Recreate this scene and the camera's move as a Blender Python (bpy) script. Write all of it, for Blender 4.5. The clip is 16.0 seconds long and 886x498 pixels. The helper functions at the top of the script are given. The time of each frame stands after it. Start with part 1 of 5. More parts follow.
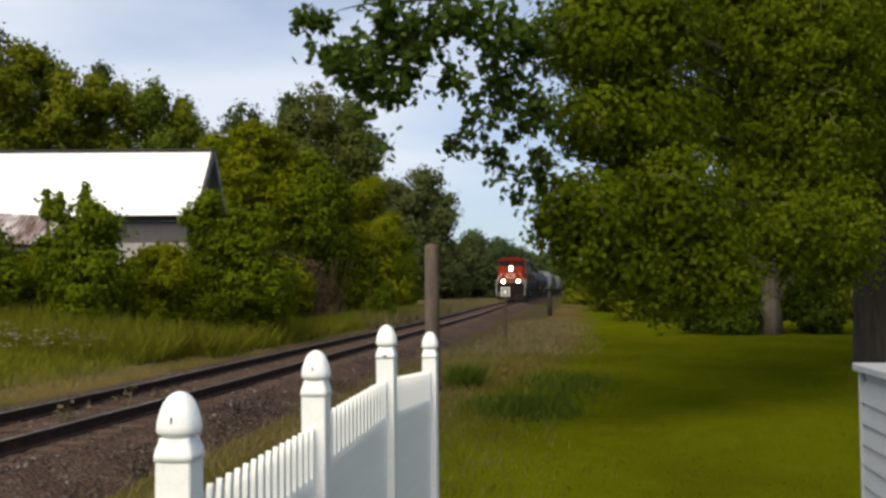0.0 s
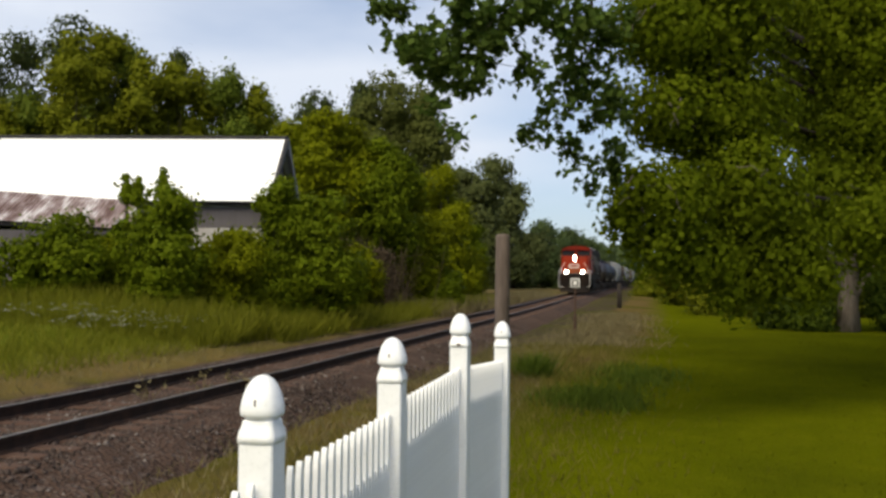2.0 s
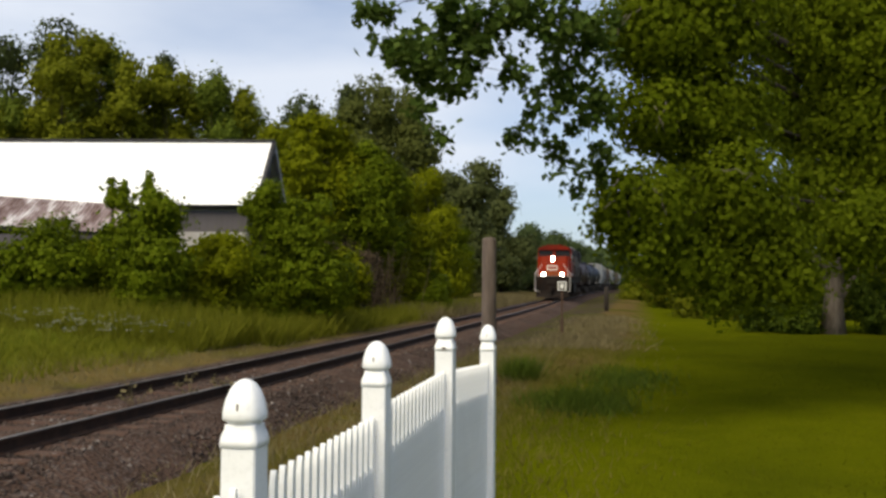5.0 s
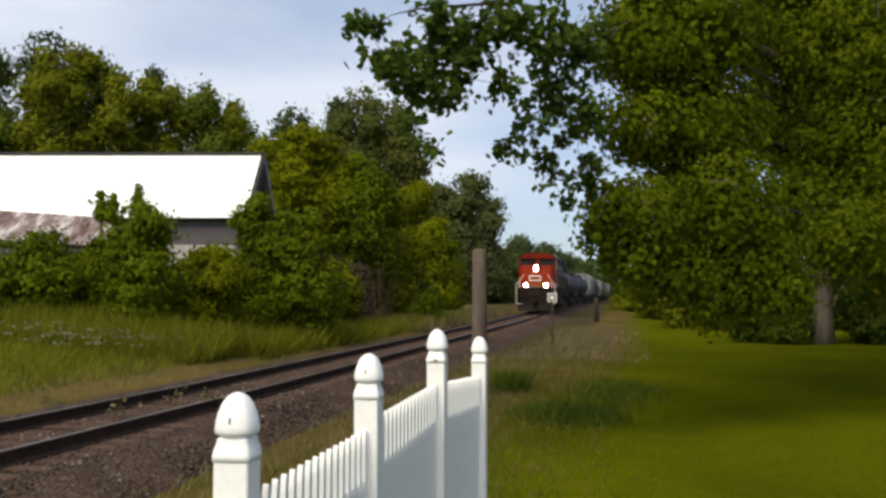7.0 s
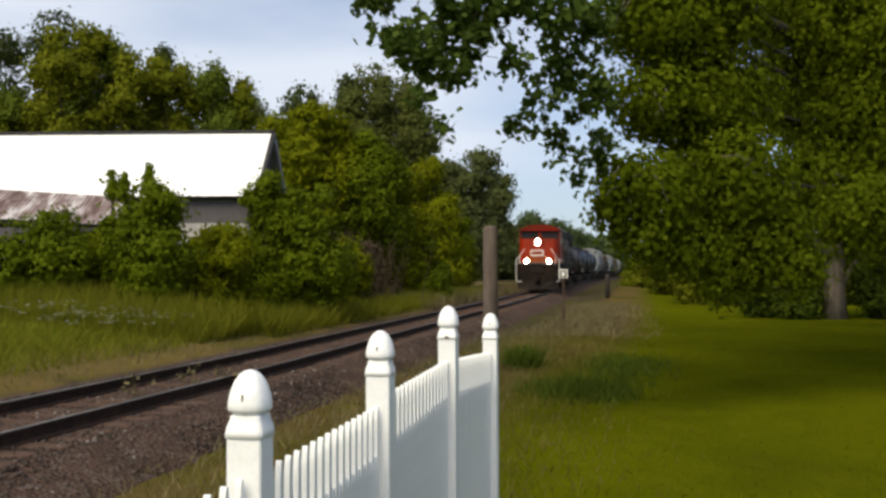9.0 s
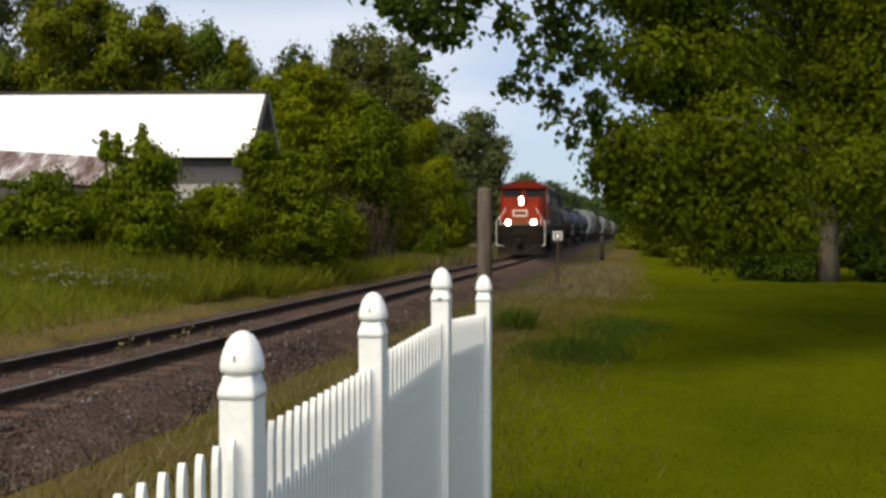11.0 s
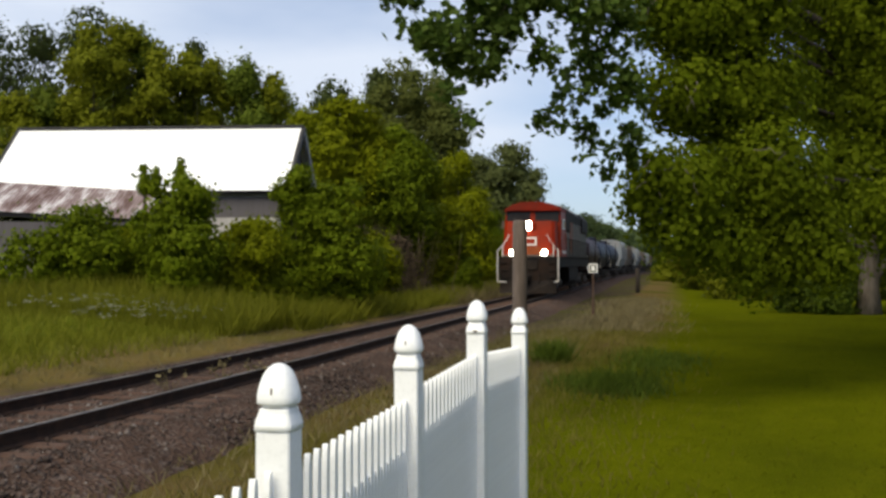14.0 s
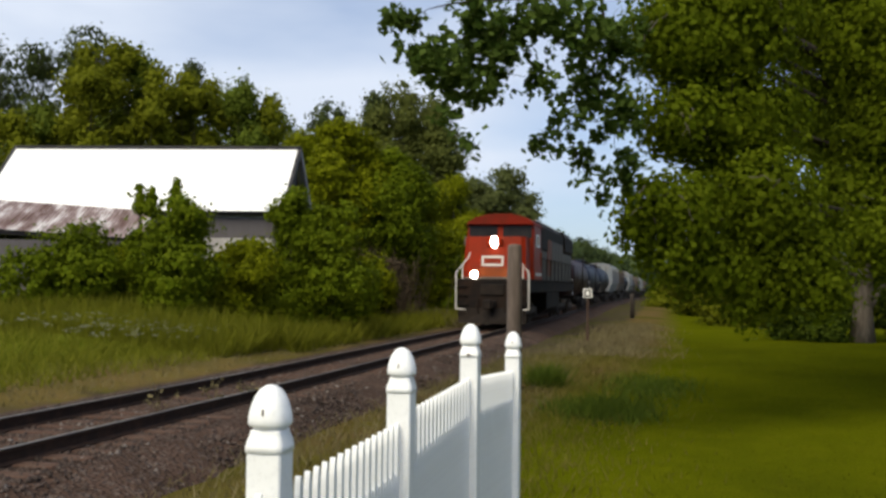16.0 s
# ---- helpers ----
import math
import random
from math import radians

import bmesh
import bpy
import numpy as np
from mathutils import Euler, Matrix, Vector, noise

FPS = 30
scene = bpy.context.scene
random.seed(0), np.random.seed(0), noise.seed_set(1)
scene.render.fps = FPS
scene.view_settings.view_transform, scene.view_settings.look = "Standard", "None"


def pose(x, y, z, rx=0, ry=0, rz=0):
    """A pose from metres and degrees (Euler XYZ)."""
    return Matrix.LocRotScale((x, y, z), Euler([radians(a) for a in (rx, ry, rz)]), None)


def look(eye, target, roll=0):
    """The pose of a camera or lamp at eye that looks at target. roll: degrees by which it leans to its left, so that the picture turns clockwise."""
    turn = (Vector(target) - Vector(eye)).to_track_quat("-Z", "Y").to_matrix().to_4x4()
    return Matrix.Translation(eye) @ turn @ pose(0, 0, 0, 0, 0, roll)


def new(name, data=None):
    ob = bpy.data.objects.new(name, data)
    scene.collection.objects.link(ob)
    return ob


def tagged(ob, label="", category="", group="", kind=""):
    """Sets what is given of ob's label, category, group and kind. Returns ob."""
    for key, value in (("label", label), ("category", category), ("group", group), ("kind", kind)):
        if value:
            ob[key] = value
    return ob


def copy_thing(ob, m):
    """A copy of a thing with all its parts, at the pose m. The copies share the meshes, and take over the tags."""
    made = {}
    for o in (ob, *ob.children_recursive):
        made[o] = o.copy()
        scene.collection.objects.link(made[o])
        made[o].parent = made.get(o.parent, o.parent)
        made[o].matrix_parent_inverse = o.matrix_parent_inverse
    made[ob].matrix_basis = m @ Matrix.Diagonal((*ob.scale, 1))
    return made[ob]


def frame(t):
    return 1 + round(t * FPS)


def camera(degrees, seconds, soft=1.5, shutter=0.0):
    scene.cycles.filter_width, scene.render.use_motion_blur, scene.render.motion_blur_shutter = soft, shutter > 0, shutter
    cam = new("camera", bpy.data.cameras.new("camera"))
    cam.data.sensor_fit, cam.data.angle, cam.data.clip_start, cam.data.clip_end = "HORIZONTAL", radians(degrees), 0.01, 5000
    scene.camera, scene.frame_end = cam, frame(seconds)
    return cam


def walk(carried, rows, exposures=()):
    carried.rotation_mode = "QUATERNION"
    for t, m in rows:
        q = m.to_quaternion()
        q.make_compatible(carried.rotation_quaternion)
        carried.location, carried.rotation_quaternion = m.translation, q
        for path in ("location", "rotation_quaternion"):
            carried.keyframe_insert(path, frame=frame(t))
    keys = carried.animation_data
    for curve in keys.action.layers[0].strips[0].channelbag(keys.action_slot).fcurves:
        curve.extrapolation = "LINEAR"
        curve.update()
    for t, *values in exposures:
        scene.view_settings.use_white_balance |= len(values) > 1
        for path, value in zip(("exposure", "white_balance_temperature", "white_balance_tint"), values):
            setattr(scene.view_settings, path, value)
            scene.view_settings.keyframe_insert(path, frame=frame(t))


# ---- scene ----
cam = camera(47.07, 16.0, soft=2.9, shutter=0.5)

# ---- camera: stands at the fence, swayed and turned by hand ----
EYE_Z = 1.96
# seconds, sideways sway, turn to the left, tilt up, lean
PATH = (
    (0.0, 0.023, 7.96, 2.37, -0.49),
    (0.5, 0.010, 8.69, 2.56, -0.01),
    (1.0, -0.003, 9.78, 2.43, 0.24),
    (1.5, -0.012, 10.93, 2.02, 0.23),
    (2.0, -0.022, 11.83, 1.76, 0.60),
    (2.5, -0.014, 11.28, 1.28, 0.58),
    (3.0, -0.015, 11.13, 1.46, 0.60),
    (3.5, -0.011, 11.20, 1.60, 0.48),
    (5.8, -0.006, 10.96, 2.06, 0.44),
    (6.0, -0.006, 10.65, 2.07, 0.21),
    (6.5, -0.012, 10.15, 2.40, 0.11),
    (7.0, -0.015, 10.56, 2.64, 0.21),
    (7.5, -0.017, 10.69, 2.75, 0.24),
    (8.0, -0.018, 10.95, 2.54, 0.16),
    (8.2, -0.018, 11.14, 2.36, -0.05),
    (10.3, -0.007, 11.06, 0.24, -0.00),
    (10.5, -0.007, 10.68, 0.30, -0.13),
    (11.0, -0.004, 10.87, -0.81, 0.04),
    (11.5, 0.009, 9.22, -2.02, -0.03),
    (12.0, -0.014, 12.01, -2.16, -0.18),
    (12.5, -0.013, 13.47, 0.19, -0.32),
    (13.0, -0.006, 11.90, 1.82, -0.64),
    (13.5, -0.013, 12.36, 1.95, -0.21),
    (14.0, -0.009, 12.82, 1.02, -0.03),
    (14.5, -0.000, 12.00, 1.91, -0.00),
    (15.0, -0.004, 12.24, 1.96, -0.08),
    (15.5, -0.011, 12.36, 2.47, 0.33),
    (16.0, -0.006, 12.55, 2.32, 0.67),
)
walk(cam, [(t, pose(0.978 * sx, 0.208 * sx, EYE_Z, 90 + up, 0, turn) @ pose(0, 0, 0, 0, 0, lean)) for t, sx, turn, up, lean in PATH],
     exposures=[(0.0, 0.53, 7050, 9.5), (11.8, 0.51, 7050, 9.5), (13.2, 0.51, 6800, 9), (16.0, 0.51, 6800, 9)])

# ---- world and sun: bright cloud cover, late in the day ----
SUN_EL, SUN_AZ = radians(46), radians(196)
world = bpy.data.worlds.new("sky")
scene.world = world
world.use_nodes = True
wn, wl = world.node_tree.nodes, world.node_tree.links
sky = wn.new("ShaderNodeTexSky")
sky.sky_type, sky.sun_disc = "NISHITA", False
sky.sun_elevation, sky.sun_rotation = SUN_EL, SUN_AZ
sky_gain = wn.new("ShaderNodeVectorMath"); sky_gain.operation = "MULTIPLY"
sky_gain.inputs[1].default_value = (0.054, 0.068, 0.089)
wl.new(sky.outputs[0], sky_gain.inputs[0])
wco = wn.new("ShaderNodeTexCoord")
wmap = wn.new("ShaderNodeMapping"); wmap.inputs["Scale"].default_value = (1.0, 1.0, 3.2)
wl.new(wco.outputs["Generated"], wmap.inputs[0])
cloud = wn.new("ShaderNodeTexNoise"); cloud.inputs["Scale"].default_value = 1.9
cloud.inputs["Detail"].default_value = 5; cloud.inputs["Roughness"].default_value = 0.5
wl.new(wmap.outputs[0], cloud.inputs["Vector"])
cramp = wn.new("ShaderNodeValToRGB")
cramp.color_ramp.elements[0].position, cramp.color_ramp.elements[0].color = 0.38, (0.42, 0.42, 0.42, 1)
cramp.color_ramp.elements[1].position, cramp.color_ramp.elements[1].color = 0.62, (0.95, 0.95, 0.95, 1)
# the cover is closed to the west and opens to blue down the line
wsep = wn.new("ShaderNodeSeparateXYZ"); wl.new(wco.outputs["Generated"], wsep.inputs[0])
wopen = wn.new("ShaderNodeMapRange")
wopen.inputs["From Min"].default_value, wopen.inputs["From Max"].default_value = -0.55, -0.05
wopen.inputs["To Min"].default_value, wopen.inputs["To Max"].default_value = 0.12, -0.15
wl.new(wsep.outputs[0], wopen.inputs["Value"])
wadd = wn.new("ShaderNodeMath"); wl.new(cloud.outputs[0], wadd.inputs[0]); wl.new(wopen.outputs[0], wadd.inputs[1])
wl.new(wadd.outputs[0], cramp.inputs[0])
wmix = wn.new("ShaderNodeMix"); wmix.data_type = "RGBA"
wl.new(cramp.outputs[0], wmix.inputs["Factor"])
wl.new(sky_gain.outputs[0], wmix.inputs[6])
wmix.inputs[7].default_value = (0.535, 0.600, 0.725, 1)
wbg = wn["Background"]; wbg.inputs["Strength"].default_value = 1.0
wl.new(wmix.outputs[2], wbg.inputs[0])

sun = new("sun", bpy.data.lights.new("sun", "SUN"))
sun.data.energy, sun.data.angle, sun.data.color = 2.75, radians(45), (1.0, 0.91, 0.70)
sun.matrix_world = look((0, 0, 50), (-math.sin(SUN_AZ) * 50, -math.cos(SUN_AZ) * 50, 50 - 50 * math.tan(SUN_EL)))


# ---- materials ----
def mat_nodes(name):
    m = bpy.data.materials.new(name)
    m.use_nodes = True
    nt = m.node_tree
    return m, nt.nodes, nt.links, nt.nodes["Principled BSDF"]


def noise_node(n, l, scale, detail=4, rough=0.55, stretch=None, coord="Object"):
    co = n.new("ShaderNodeTexCoord")
    tex = n.new("ShaderNodeTexNoise")
    tex.inputs["Scale"].default_value, tex.inputs["Detail"].default_value, tex.inputs["Roughness"].default_value = scale, detail, rough
    src = co.outputs[coord]
    if stretch:
        mp = n.new("ShaderNodeMapping")
        mp.inputs["Scale"].default_value = stretch
        l.new(src, mp.inputs[0])
        src = mp.outputs[0]
    l.new(src, tex.inputs["Vector"])
    return tex.outputs[0]


def ramp(n, l, fac, stops):
    r = n.new("ShaderNodeValToRGB")
    r.color_ramp.elements[0].position, r.color_ramp.elements[0].color = stops[0][0], (*stops[0][1], 1)
    r.color_ramp.elements[1].position, r.color_ramp.elements[1].color = stops[-1][0], (*stops[-1][1], 1)
    for p, c in stops[1:-1]:
        r.color_ramp.elements.new(p).color = (*c, 1)
    l.new(fac, r.inputs[0])
    return r.outputs[0]


def mix(n, l, a, b, fac, mode="MIX"):
    m = n.new("ShaderNodeMix")
    m.data_type, m.blend_type = "RGBA", mode
    for sock, v in ((m.inputs["Factor"], fac), (m.inputs[6], a), (m.inputs[7], b)):
        if isinstance(v, (int, float)):
            sock.default_value = v
        elif isinstance(v, tuple):
            sock.default_value = (*v, 1)
        else:
            l.new(v, sock)
    return m.outputs[2]


def bump(n, l, bsdf, height, strength, dist=0.02):
    b = n.new("ShaderNodeBump")
    b.inputs["Strength"].default_value, b.inputs["Distance"].default_value = strength, dist
    l.new(height, b.inputs["Height"])
    l.new(b.outputs[0], bsdf.inputs["Normal"])


def paint(name, color, rough=0.5, metal=0.0, dirt=0.25, dirt_color=(0.10, 0.08, 0.06), scale=3.0, stretch=None, relief=0.05, gloss=0.15):
    """Painted or plain surface with soiling at two scales."""
    m, n, l, b = mat_nodes(name)
    big = noise_node(n, l, scale, 5, 0.6, stretch)
    fine = noise_node(n, l, scale * 14, 3, 0.6)
    f1 = ramp(n, l, big, [(0.42, (0, 0, 0)), (0.72, (dirt, dirt, dirt))])
    c = mix(n, l, color, dirt_color, f1)
    c = mix(n, l, c, tuple(x * 0.72 for x in color), ramp(n, l, fine, [(0.5, (0, 0, 0)), (0.8, (0.5, 0.5, 0.5))]))
    l.new(c, b.inputs["Base Color"])
    b.inputs["Roughness"].default_value, b.inputs["Metallic"].default_value = rough, metal
    b.inputs["Specular IOR Level"].default_value = gloss
    bump(n, l, b, fine, relief)
    return m


def leaf_mat(name, dark, light, patch=0.6, patch_scale=0.5, thin=0.35):
    """Leaves: colour varies leaf by leaf, dark patches paint shade from bough to bough, and some light passes through.
    """
    m, n, l, b = mat_nodes(name)
    geo = n.new("ShaderNodeNewGeometry")
    c = ramp(n, l, geo.outputs["Random Per Island"], [(0.0, dark), (1.0, light)])
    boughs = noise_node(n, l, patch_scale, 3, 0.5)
    # noise blotches darken the colour like shaded hollows in a crown
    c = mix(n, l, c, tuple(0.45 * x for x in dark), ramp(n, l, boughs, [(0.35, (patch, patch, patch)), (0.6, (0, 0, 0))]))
    l.new(c, b.inputs["Base Color"])
    b.inputs["Roughness"].default_value = 0.55
    b.inputs["Specular IOR Level"].default_value = 0.02
    tr = n.new("ShaderNodeBsdfTranslucent")
    l.new(c, tr.inputs[0])
    ms = n.new("ShaderNodeMixShader")
    ms.inputs[0].default_value = thin
    l.new(b.outputs[0], ms.inputs[1])
    l.new(tr.outputs[0], ms.inputs[2])
    l.new(ms.outputs[0], n["Material Output"].inputs[0])
    return m


def ground_mat():
    """Lawn, trodden grass by the gravel, gravel bed, dry verge and the meadow beyond the track, by strips across x."""
    m, n, l, b = mat_nodes("ground_cover")
    co = n.new("ShaderNodeTexCoord")
    sep = n.new("ShaderNodeSeparateXYZ")
    l.new(co.outputs["Object"], sep.inputs[0])
    wob = noise_node(n, l, 0.45, 4, 0.6)
    wide = n.new("ShaderNodeMath"); wide.operation = "MULTIPLY_ADD"
    l.new(wob, wide.inputs[0]); wide.inputs[1].default_value = 2.2; l.new(sep.outputs[0], wide.inputs[2])
    far = n.new("ShaderNodeMapRange")
    far.inputs["From Min"].default_value, far.inputs["From Max"].default_value, far.inputs["To Max"].default_value = 14.0, 32.0, -2.9
    l.new(sep.outputs[1], far.inputs["Value"])
    near_side = n.new("ShaderNodeMath"); near_side.operation = "GREATER_THAN"
    l.new(sep.outputs[0], near_side.inputs[0]); near_side.inputs[1].default_value = -7.2
    shift = n.new("ShaderNodeMath"); shift.operation = "MULTIPLY_ADD"
    l.new(far.outputs[0], shift.inputs[0]); l.new(near_side.outputs[0], shift.inputs[1]); l.new(wide.outputs[0], shift.inputs[2])
    rng = n.new("ShaderNodeMapRange")
    rng.inputs["From Min"].default_value, rng.inputs["From Max"].default_value = -21.0, 4.0
    l.new(shift.outputs[0], rng.inputs["Value"])

    def at_x(x):
        return (x + 1.1 + 21.0) / 25.0
    lawn, worn, gravel, dry, meadow = (0.083, 0.095, 0.003), (0.120, 0.080, 0.036), (0.062, 0.046, 0.038), (0.155, 0.110, 0.042), (0.100, 0.120, 0.012)
    strips = ramp(n, l, rng.outputs[0], [(0.0, meadow), (at_x(-13.6), meadow), (at_x(-12.3), dry), (at_x(-10.9), dry), (at_x(-10.3), gravel),
                                         (at_x(-5.6), gravel), (at_x(-5.1), worn), (at_x(-3.7), worn), (at_x(-2.2), lawn), (1.0, lawn)])
    # the bank beyond the track turns to bare dry earth farther along the line
    bank_y = n.new("ShaderNodeMapRange"); l.new(sep.outputs[1], bank_y.inputs["Value"])
    bank_y.inputs["From Min"].default_value, bank_y.inputs["From Max"].default_value = 34.0, 62.0
    bank_x = n.new("ShaderNodeMapRange"); l.new(wide.outputs[0], bank_x.inputs["Value"])
    bank_x.inputs["From Min"].default_value, bank_x.inputs["From Max"].default_value = -3.5, -6.5
    bank = n.new("ShaderNodeMath"); bank.operation = "MULTIPLY"
    l.new(bank_y.outputs[0], bank.inputs[0]); l.new(bank_x.outputs[0], bank.inputs[1])
    strips = mix(n, l, strips, (0.140, 0.100, 0.055), bank.outputs[0])
    patches = noise_node(n, l, 0.22, 5, 0.6)
    c = mix(n, l, strips, (0.050, 0.062, 0.003), ramp(n, l, patches, [(0.42, (0, 0, 0)), (0.66, (0.75, 0.75, 0.75))]))
    mid = noise_node(n, l, 1.3, 5, 0.65)
    c = mix(n, l, c, (0.125, 0.130, 0.006), ramp(n, l, mid, [(0.5, (0, 0, 0)), (0.75, (0.45, 0.45, 0.45))]))
    fine = noise_node(n, l, 22.0, 4, 0.7)
    c = mix(n, l, c, (0.72, 0.72, 0.72), ramp(n, l, fine, [(0.3, (0.9, 0.9, 0.9)), (0.7, (0.0, 0.0, 0.0))]), "MULTIPLY")
    l.new(c, b.inputs["Base Color"])
    b.inputs["Roughness"].default_value = 0.95
    b.inputs["Specular IOR Level"].default_value = 0.0
    bump(n, l, b, fine, 0.6, 0.05)
    return m


def stone_mat(name, a, b_, c_):
    m, n, l, b = mat_nodes(name)
    geo = n.new("ShaderNodeNewGeometry")
    c = ramp(n, l, geo.outputs["Random Per Island"], [(0.0, a), (0.7, b_), (0.93, b_), (1.0, c_)])
    l.new(c, b.inputs["Base Color"])
    b.inputs["Roughness"].default_value = 0.85
    b.inputs["Specular IOR Level"].default_value = 0.1
    bump(n, l, b, noise_node(n, l, 40, 3), 0.3, 0.01)
    return m


def bed_mat():
    m, n, l, b = mat_nodes("ballast_bed")
    v = n.new("ShaderNodeTexVoronoi"); v.inputs["Scale"].default_value = 17.0
    co = n.new("ShaderNodeTexCoord"); l.new(co.outputs["Object"], v.inputs["Vector"])
    c = ramp(n, l, noise_node(n, l, 0.6, 5, 0.6), [(0.35, (0.040, 0.026, 0.020)), (0.65, (0.080, 0.050, 0.038))])
    sep = n.new("ShaderNodeSeparateColor"); l.new(v.outputs["Color"], sep.inputs[0])
    c = mix(n, l, c, (0.125, 0.10, 0.09), ramp(n, l, sep.outputs[0], [(0.72, (0, 0, 0)), (1.0, (0.7, 0.7, 0.7))]))
    l.new(c, b.inputs["Base Color"])
    b.inputs["Roughness"].default_value = 0.95
    b.inputs["Specular IOR Level"].default_value = 0.05
    bump(n, l, b, v.outputs["Distance"], 0.9, 0.05)
    return m


def bark_mat(name, a, b_):
    m, n, l, b = mat_nodes(name)
    f = noise_node(n, l, 5.0, 6, 0.65, (1.5, 1.5, 0.25))
    l.new(ramp(n, l, f, [(0.35, a), (0.65, b_)]), b.inputs["Base Color"])
    b.inputs["Roughness"].default_value = 0.95
    bump(n, l, b, f, 0.9, 0.04)
    return m


def rust_roof_mat():
    m, n, l, b = mat_nodes("rusty_sheet")
    f = noise_node(n, l, 1.3, 6, 0.65, (1.0, 0.22, 1.0))
    c = ramp(n, l, f, [(0.40, (0.10, 0.045, 0.032)), (0.5, (0.27, 0.20, 0.19)), (0.58, (0.60, 0.56, 0.56))])
    l.new(c, b.inputs["Base Color"])
    b.inputs["Roughness"].default_value, b.inputs["Metallic"].default_value = 0.6, 0.2
    return m


def lamp_mat(name, color, power):
    m, n, l, b = mat_nodes(name)
    b.inputs["Base Color"].default_value = (*color, 1)
    b.inputs["Emission Color"].default_value = (*color, 1)
    b.inputs["Emission Strength"].default_value = power
    return m


M_GROUND = ground_mat()
M_BED = bed_mat()
M_STONE = stone_mat("ballast_stone", (0.028, 0.022, 0.020), (0.084, 0.062, 0.054), (0.21, 0.19, 0.18))
M_VINYL = paint("white_vinyl", (0.82, 0.835, 0.85), 0.35, dirt=0.10, dirt_color=(0.45, 0.42, 0.36), scale=4.0, relief=0.01, gloss=0.5)
M_RAIL = paint("rail_steel_brown", (0.030, 0.019, 0.015), 0.8, 0.1, dirt=0.5, dirt_color=(0.10, 0.05, 0.03), scale=6.0)
M_RAILTOP = paint("worn_rail_head", (0.085, 0.075, 0.072), 0.36, 0.8, dirt=0.5, scale=5.0)
M_TIE = paint("weathered_tie", (0.075, 0.042, 0.030), 0.95, dirt=0.5, dirt_color=(0.11, 0.075, 0.06), scale=3.0, relief=0.5)
M_POLE = bark_mat("weathered_pole_wood", (0.065, 0.048, 0.040), (0.13, 0.10, 0.085))
M_DARKPOST = bark_mat("dark_creosoted_wood", (0.018, 0.014, 0.012), (0.045, 0.034, 0.028))
M_ROOFWHITE = paint("white_metal_roof", (0.86, 0.87, 0.88), 0.38, 0.0, dirt=0.04, scale=0.6, relief=0.0)
M_TRIMDARK = paint("dark_trim", (0.03, 0.03, 0.034), 0.6, dirt=0.2)
M_BARNWALL = paint("grey_barn_boards", (0.105, 0.097, 0.107), 0.9, dirt=0.5, dirt_color=(0.07, 0.065, 0.065), scale=1.4, stretch=(4, 4, 0.4), relief=0.3)
M_BLOCKWALL = paint("pale_foundation", (0.42, 0.41, 0.41), 0.9, dirt=0.4, scale=1.0)
M_FRIEZE = paint("pale_frieze", (0.30, 0.30, 0.31), 0.8, dirt=0.3, scale=1.5)
M_RUST = rust_roof_mat()
M_SIDING = paint("pale_grey_siding", (0.33, 0.35, 0.375), 0.55, dirt=0.2, dirt_color=(0.25, 0.25, 0.25), scale=1.5, relief=0.03)
M_RED = paint("locomotive_red", (0.225, 0.016, 0.002), 0.5, dirt=0.6, dirt_color=(0.070, 0.018, 0.010), scale=1.3, relief=0.02, gloss=0.10)
M_REDGRIME = paint("sooty_locomotive_red", (0.15, 0.012, 0.005), 0.65, dirt=0.8, dirt_color=(0.045, 0.016, 0.010), scale=1.2, relief=0.03, gloss=0.08)
M_BLACK = paint("locomotive_black", (0.010, 0.009, 0.009), 0.7, dirt=0.7, dirt_color=(0.042, 0.022, 0.013), scale=0.8, gloss=0.06)
M_HOOD = paint("dusty_dark_hood_paint", (0.046, 0.036, 0.028), 0.55, dirt=0.8, dirt_color=(0.092, 0.070, 0.050), scale=0.9, gloss=0.12)
M_TRUCK = paint("dusty_grey_truck_steel", (0.055, 0.046, 0.040), 0.85, dirt=0.6, dirt_color=(0.12, 0.10, 0.085), scale=2.0, relief=0.2)
M_REDDUST = paint("dust_browned_red", (0.21, 0.045, 0.012), 0.6, dirt=0.8, dirt_color=(0.085, 0.040, 0.020), scale=1.6, gloss=0.08)
M_GREYWHITE = paint("dirty_white_paint", (0.62, 0.60, 0.58), 0.5, dirt=0.5, dirt_color=(0.25, 0.2, 0.17), scale=2.0)
M_HOODSTRIPE = paint("faded_stripe", (0.11, 0.09, 0.08), 0.6, dirt=0.6, scale=1.0)
M_GLASS = paint("dark_cab_glass", (0.014, 0.013, 0.013), 0.15, dirt=0.1, gloss=0.12)
M_UNDER = paint("grimy_undercarriage", (0.016, 0.013, 0.012), 0.9, dirt=0.5, dirt_color=(0.045, 0.033, 0.026), scale=2.0, relief=0.2, gloss=0.1)
M_WHEEL = paint("wheel_steel", (0.09, 0.075, 0.065), 0.6, 0.5, dirt=0.5)
M_TANKRED = paint("maroon_tank_paint", (0.030, 0.010, 0.011), 0.5, dirt=0.5, dirt_color=(0.022, 0.018, 0.022), scale=0.8, gloss=0.07)
M_TANKBLUE = paint("blue_black_tank_paint", (0.010, 0.013, 0.028), 0.5, dirt=0.5, dirt_color=(0.018, 0.019, 0.026), scale=0.8, gloss=0.07)
M_HOPPER = paint("pale_hopper_paint", (0.16, 0.18, 0.205), 0.6, dirt=0.5, dirt_color=(0.25, 0.22, 0.2), scale=0.8)
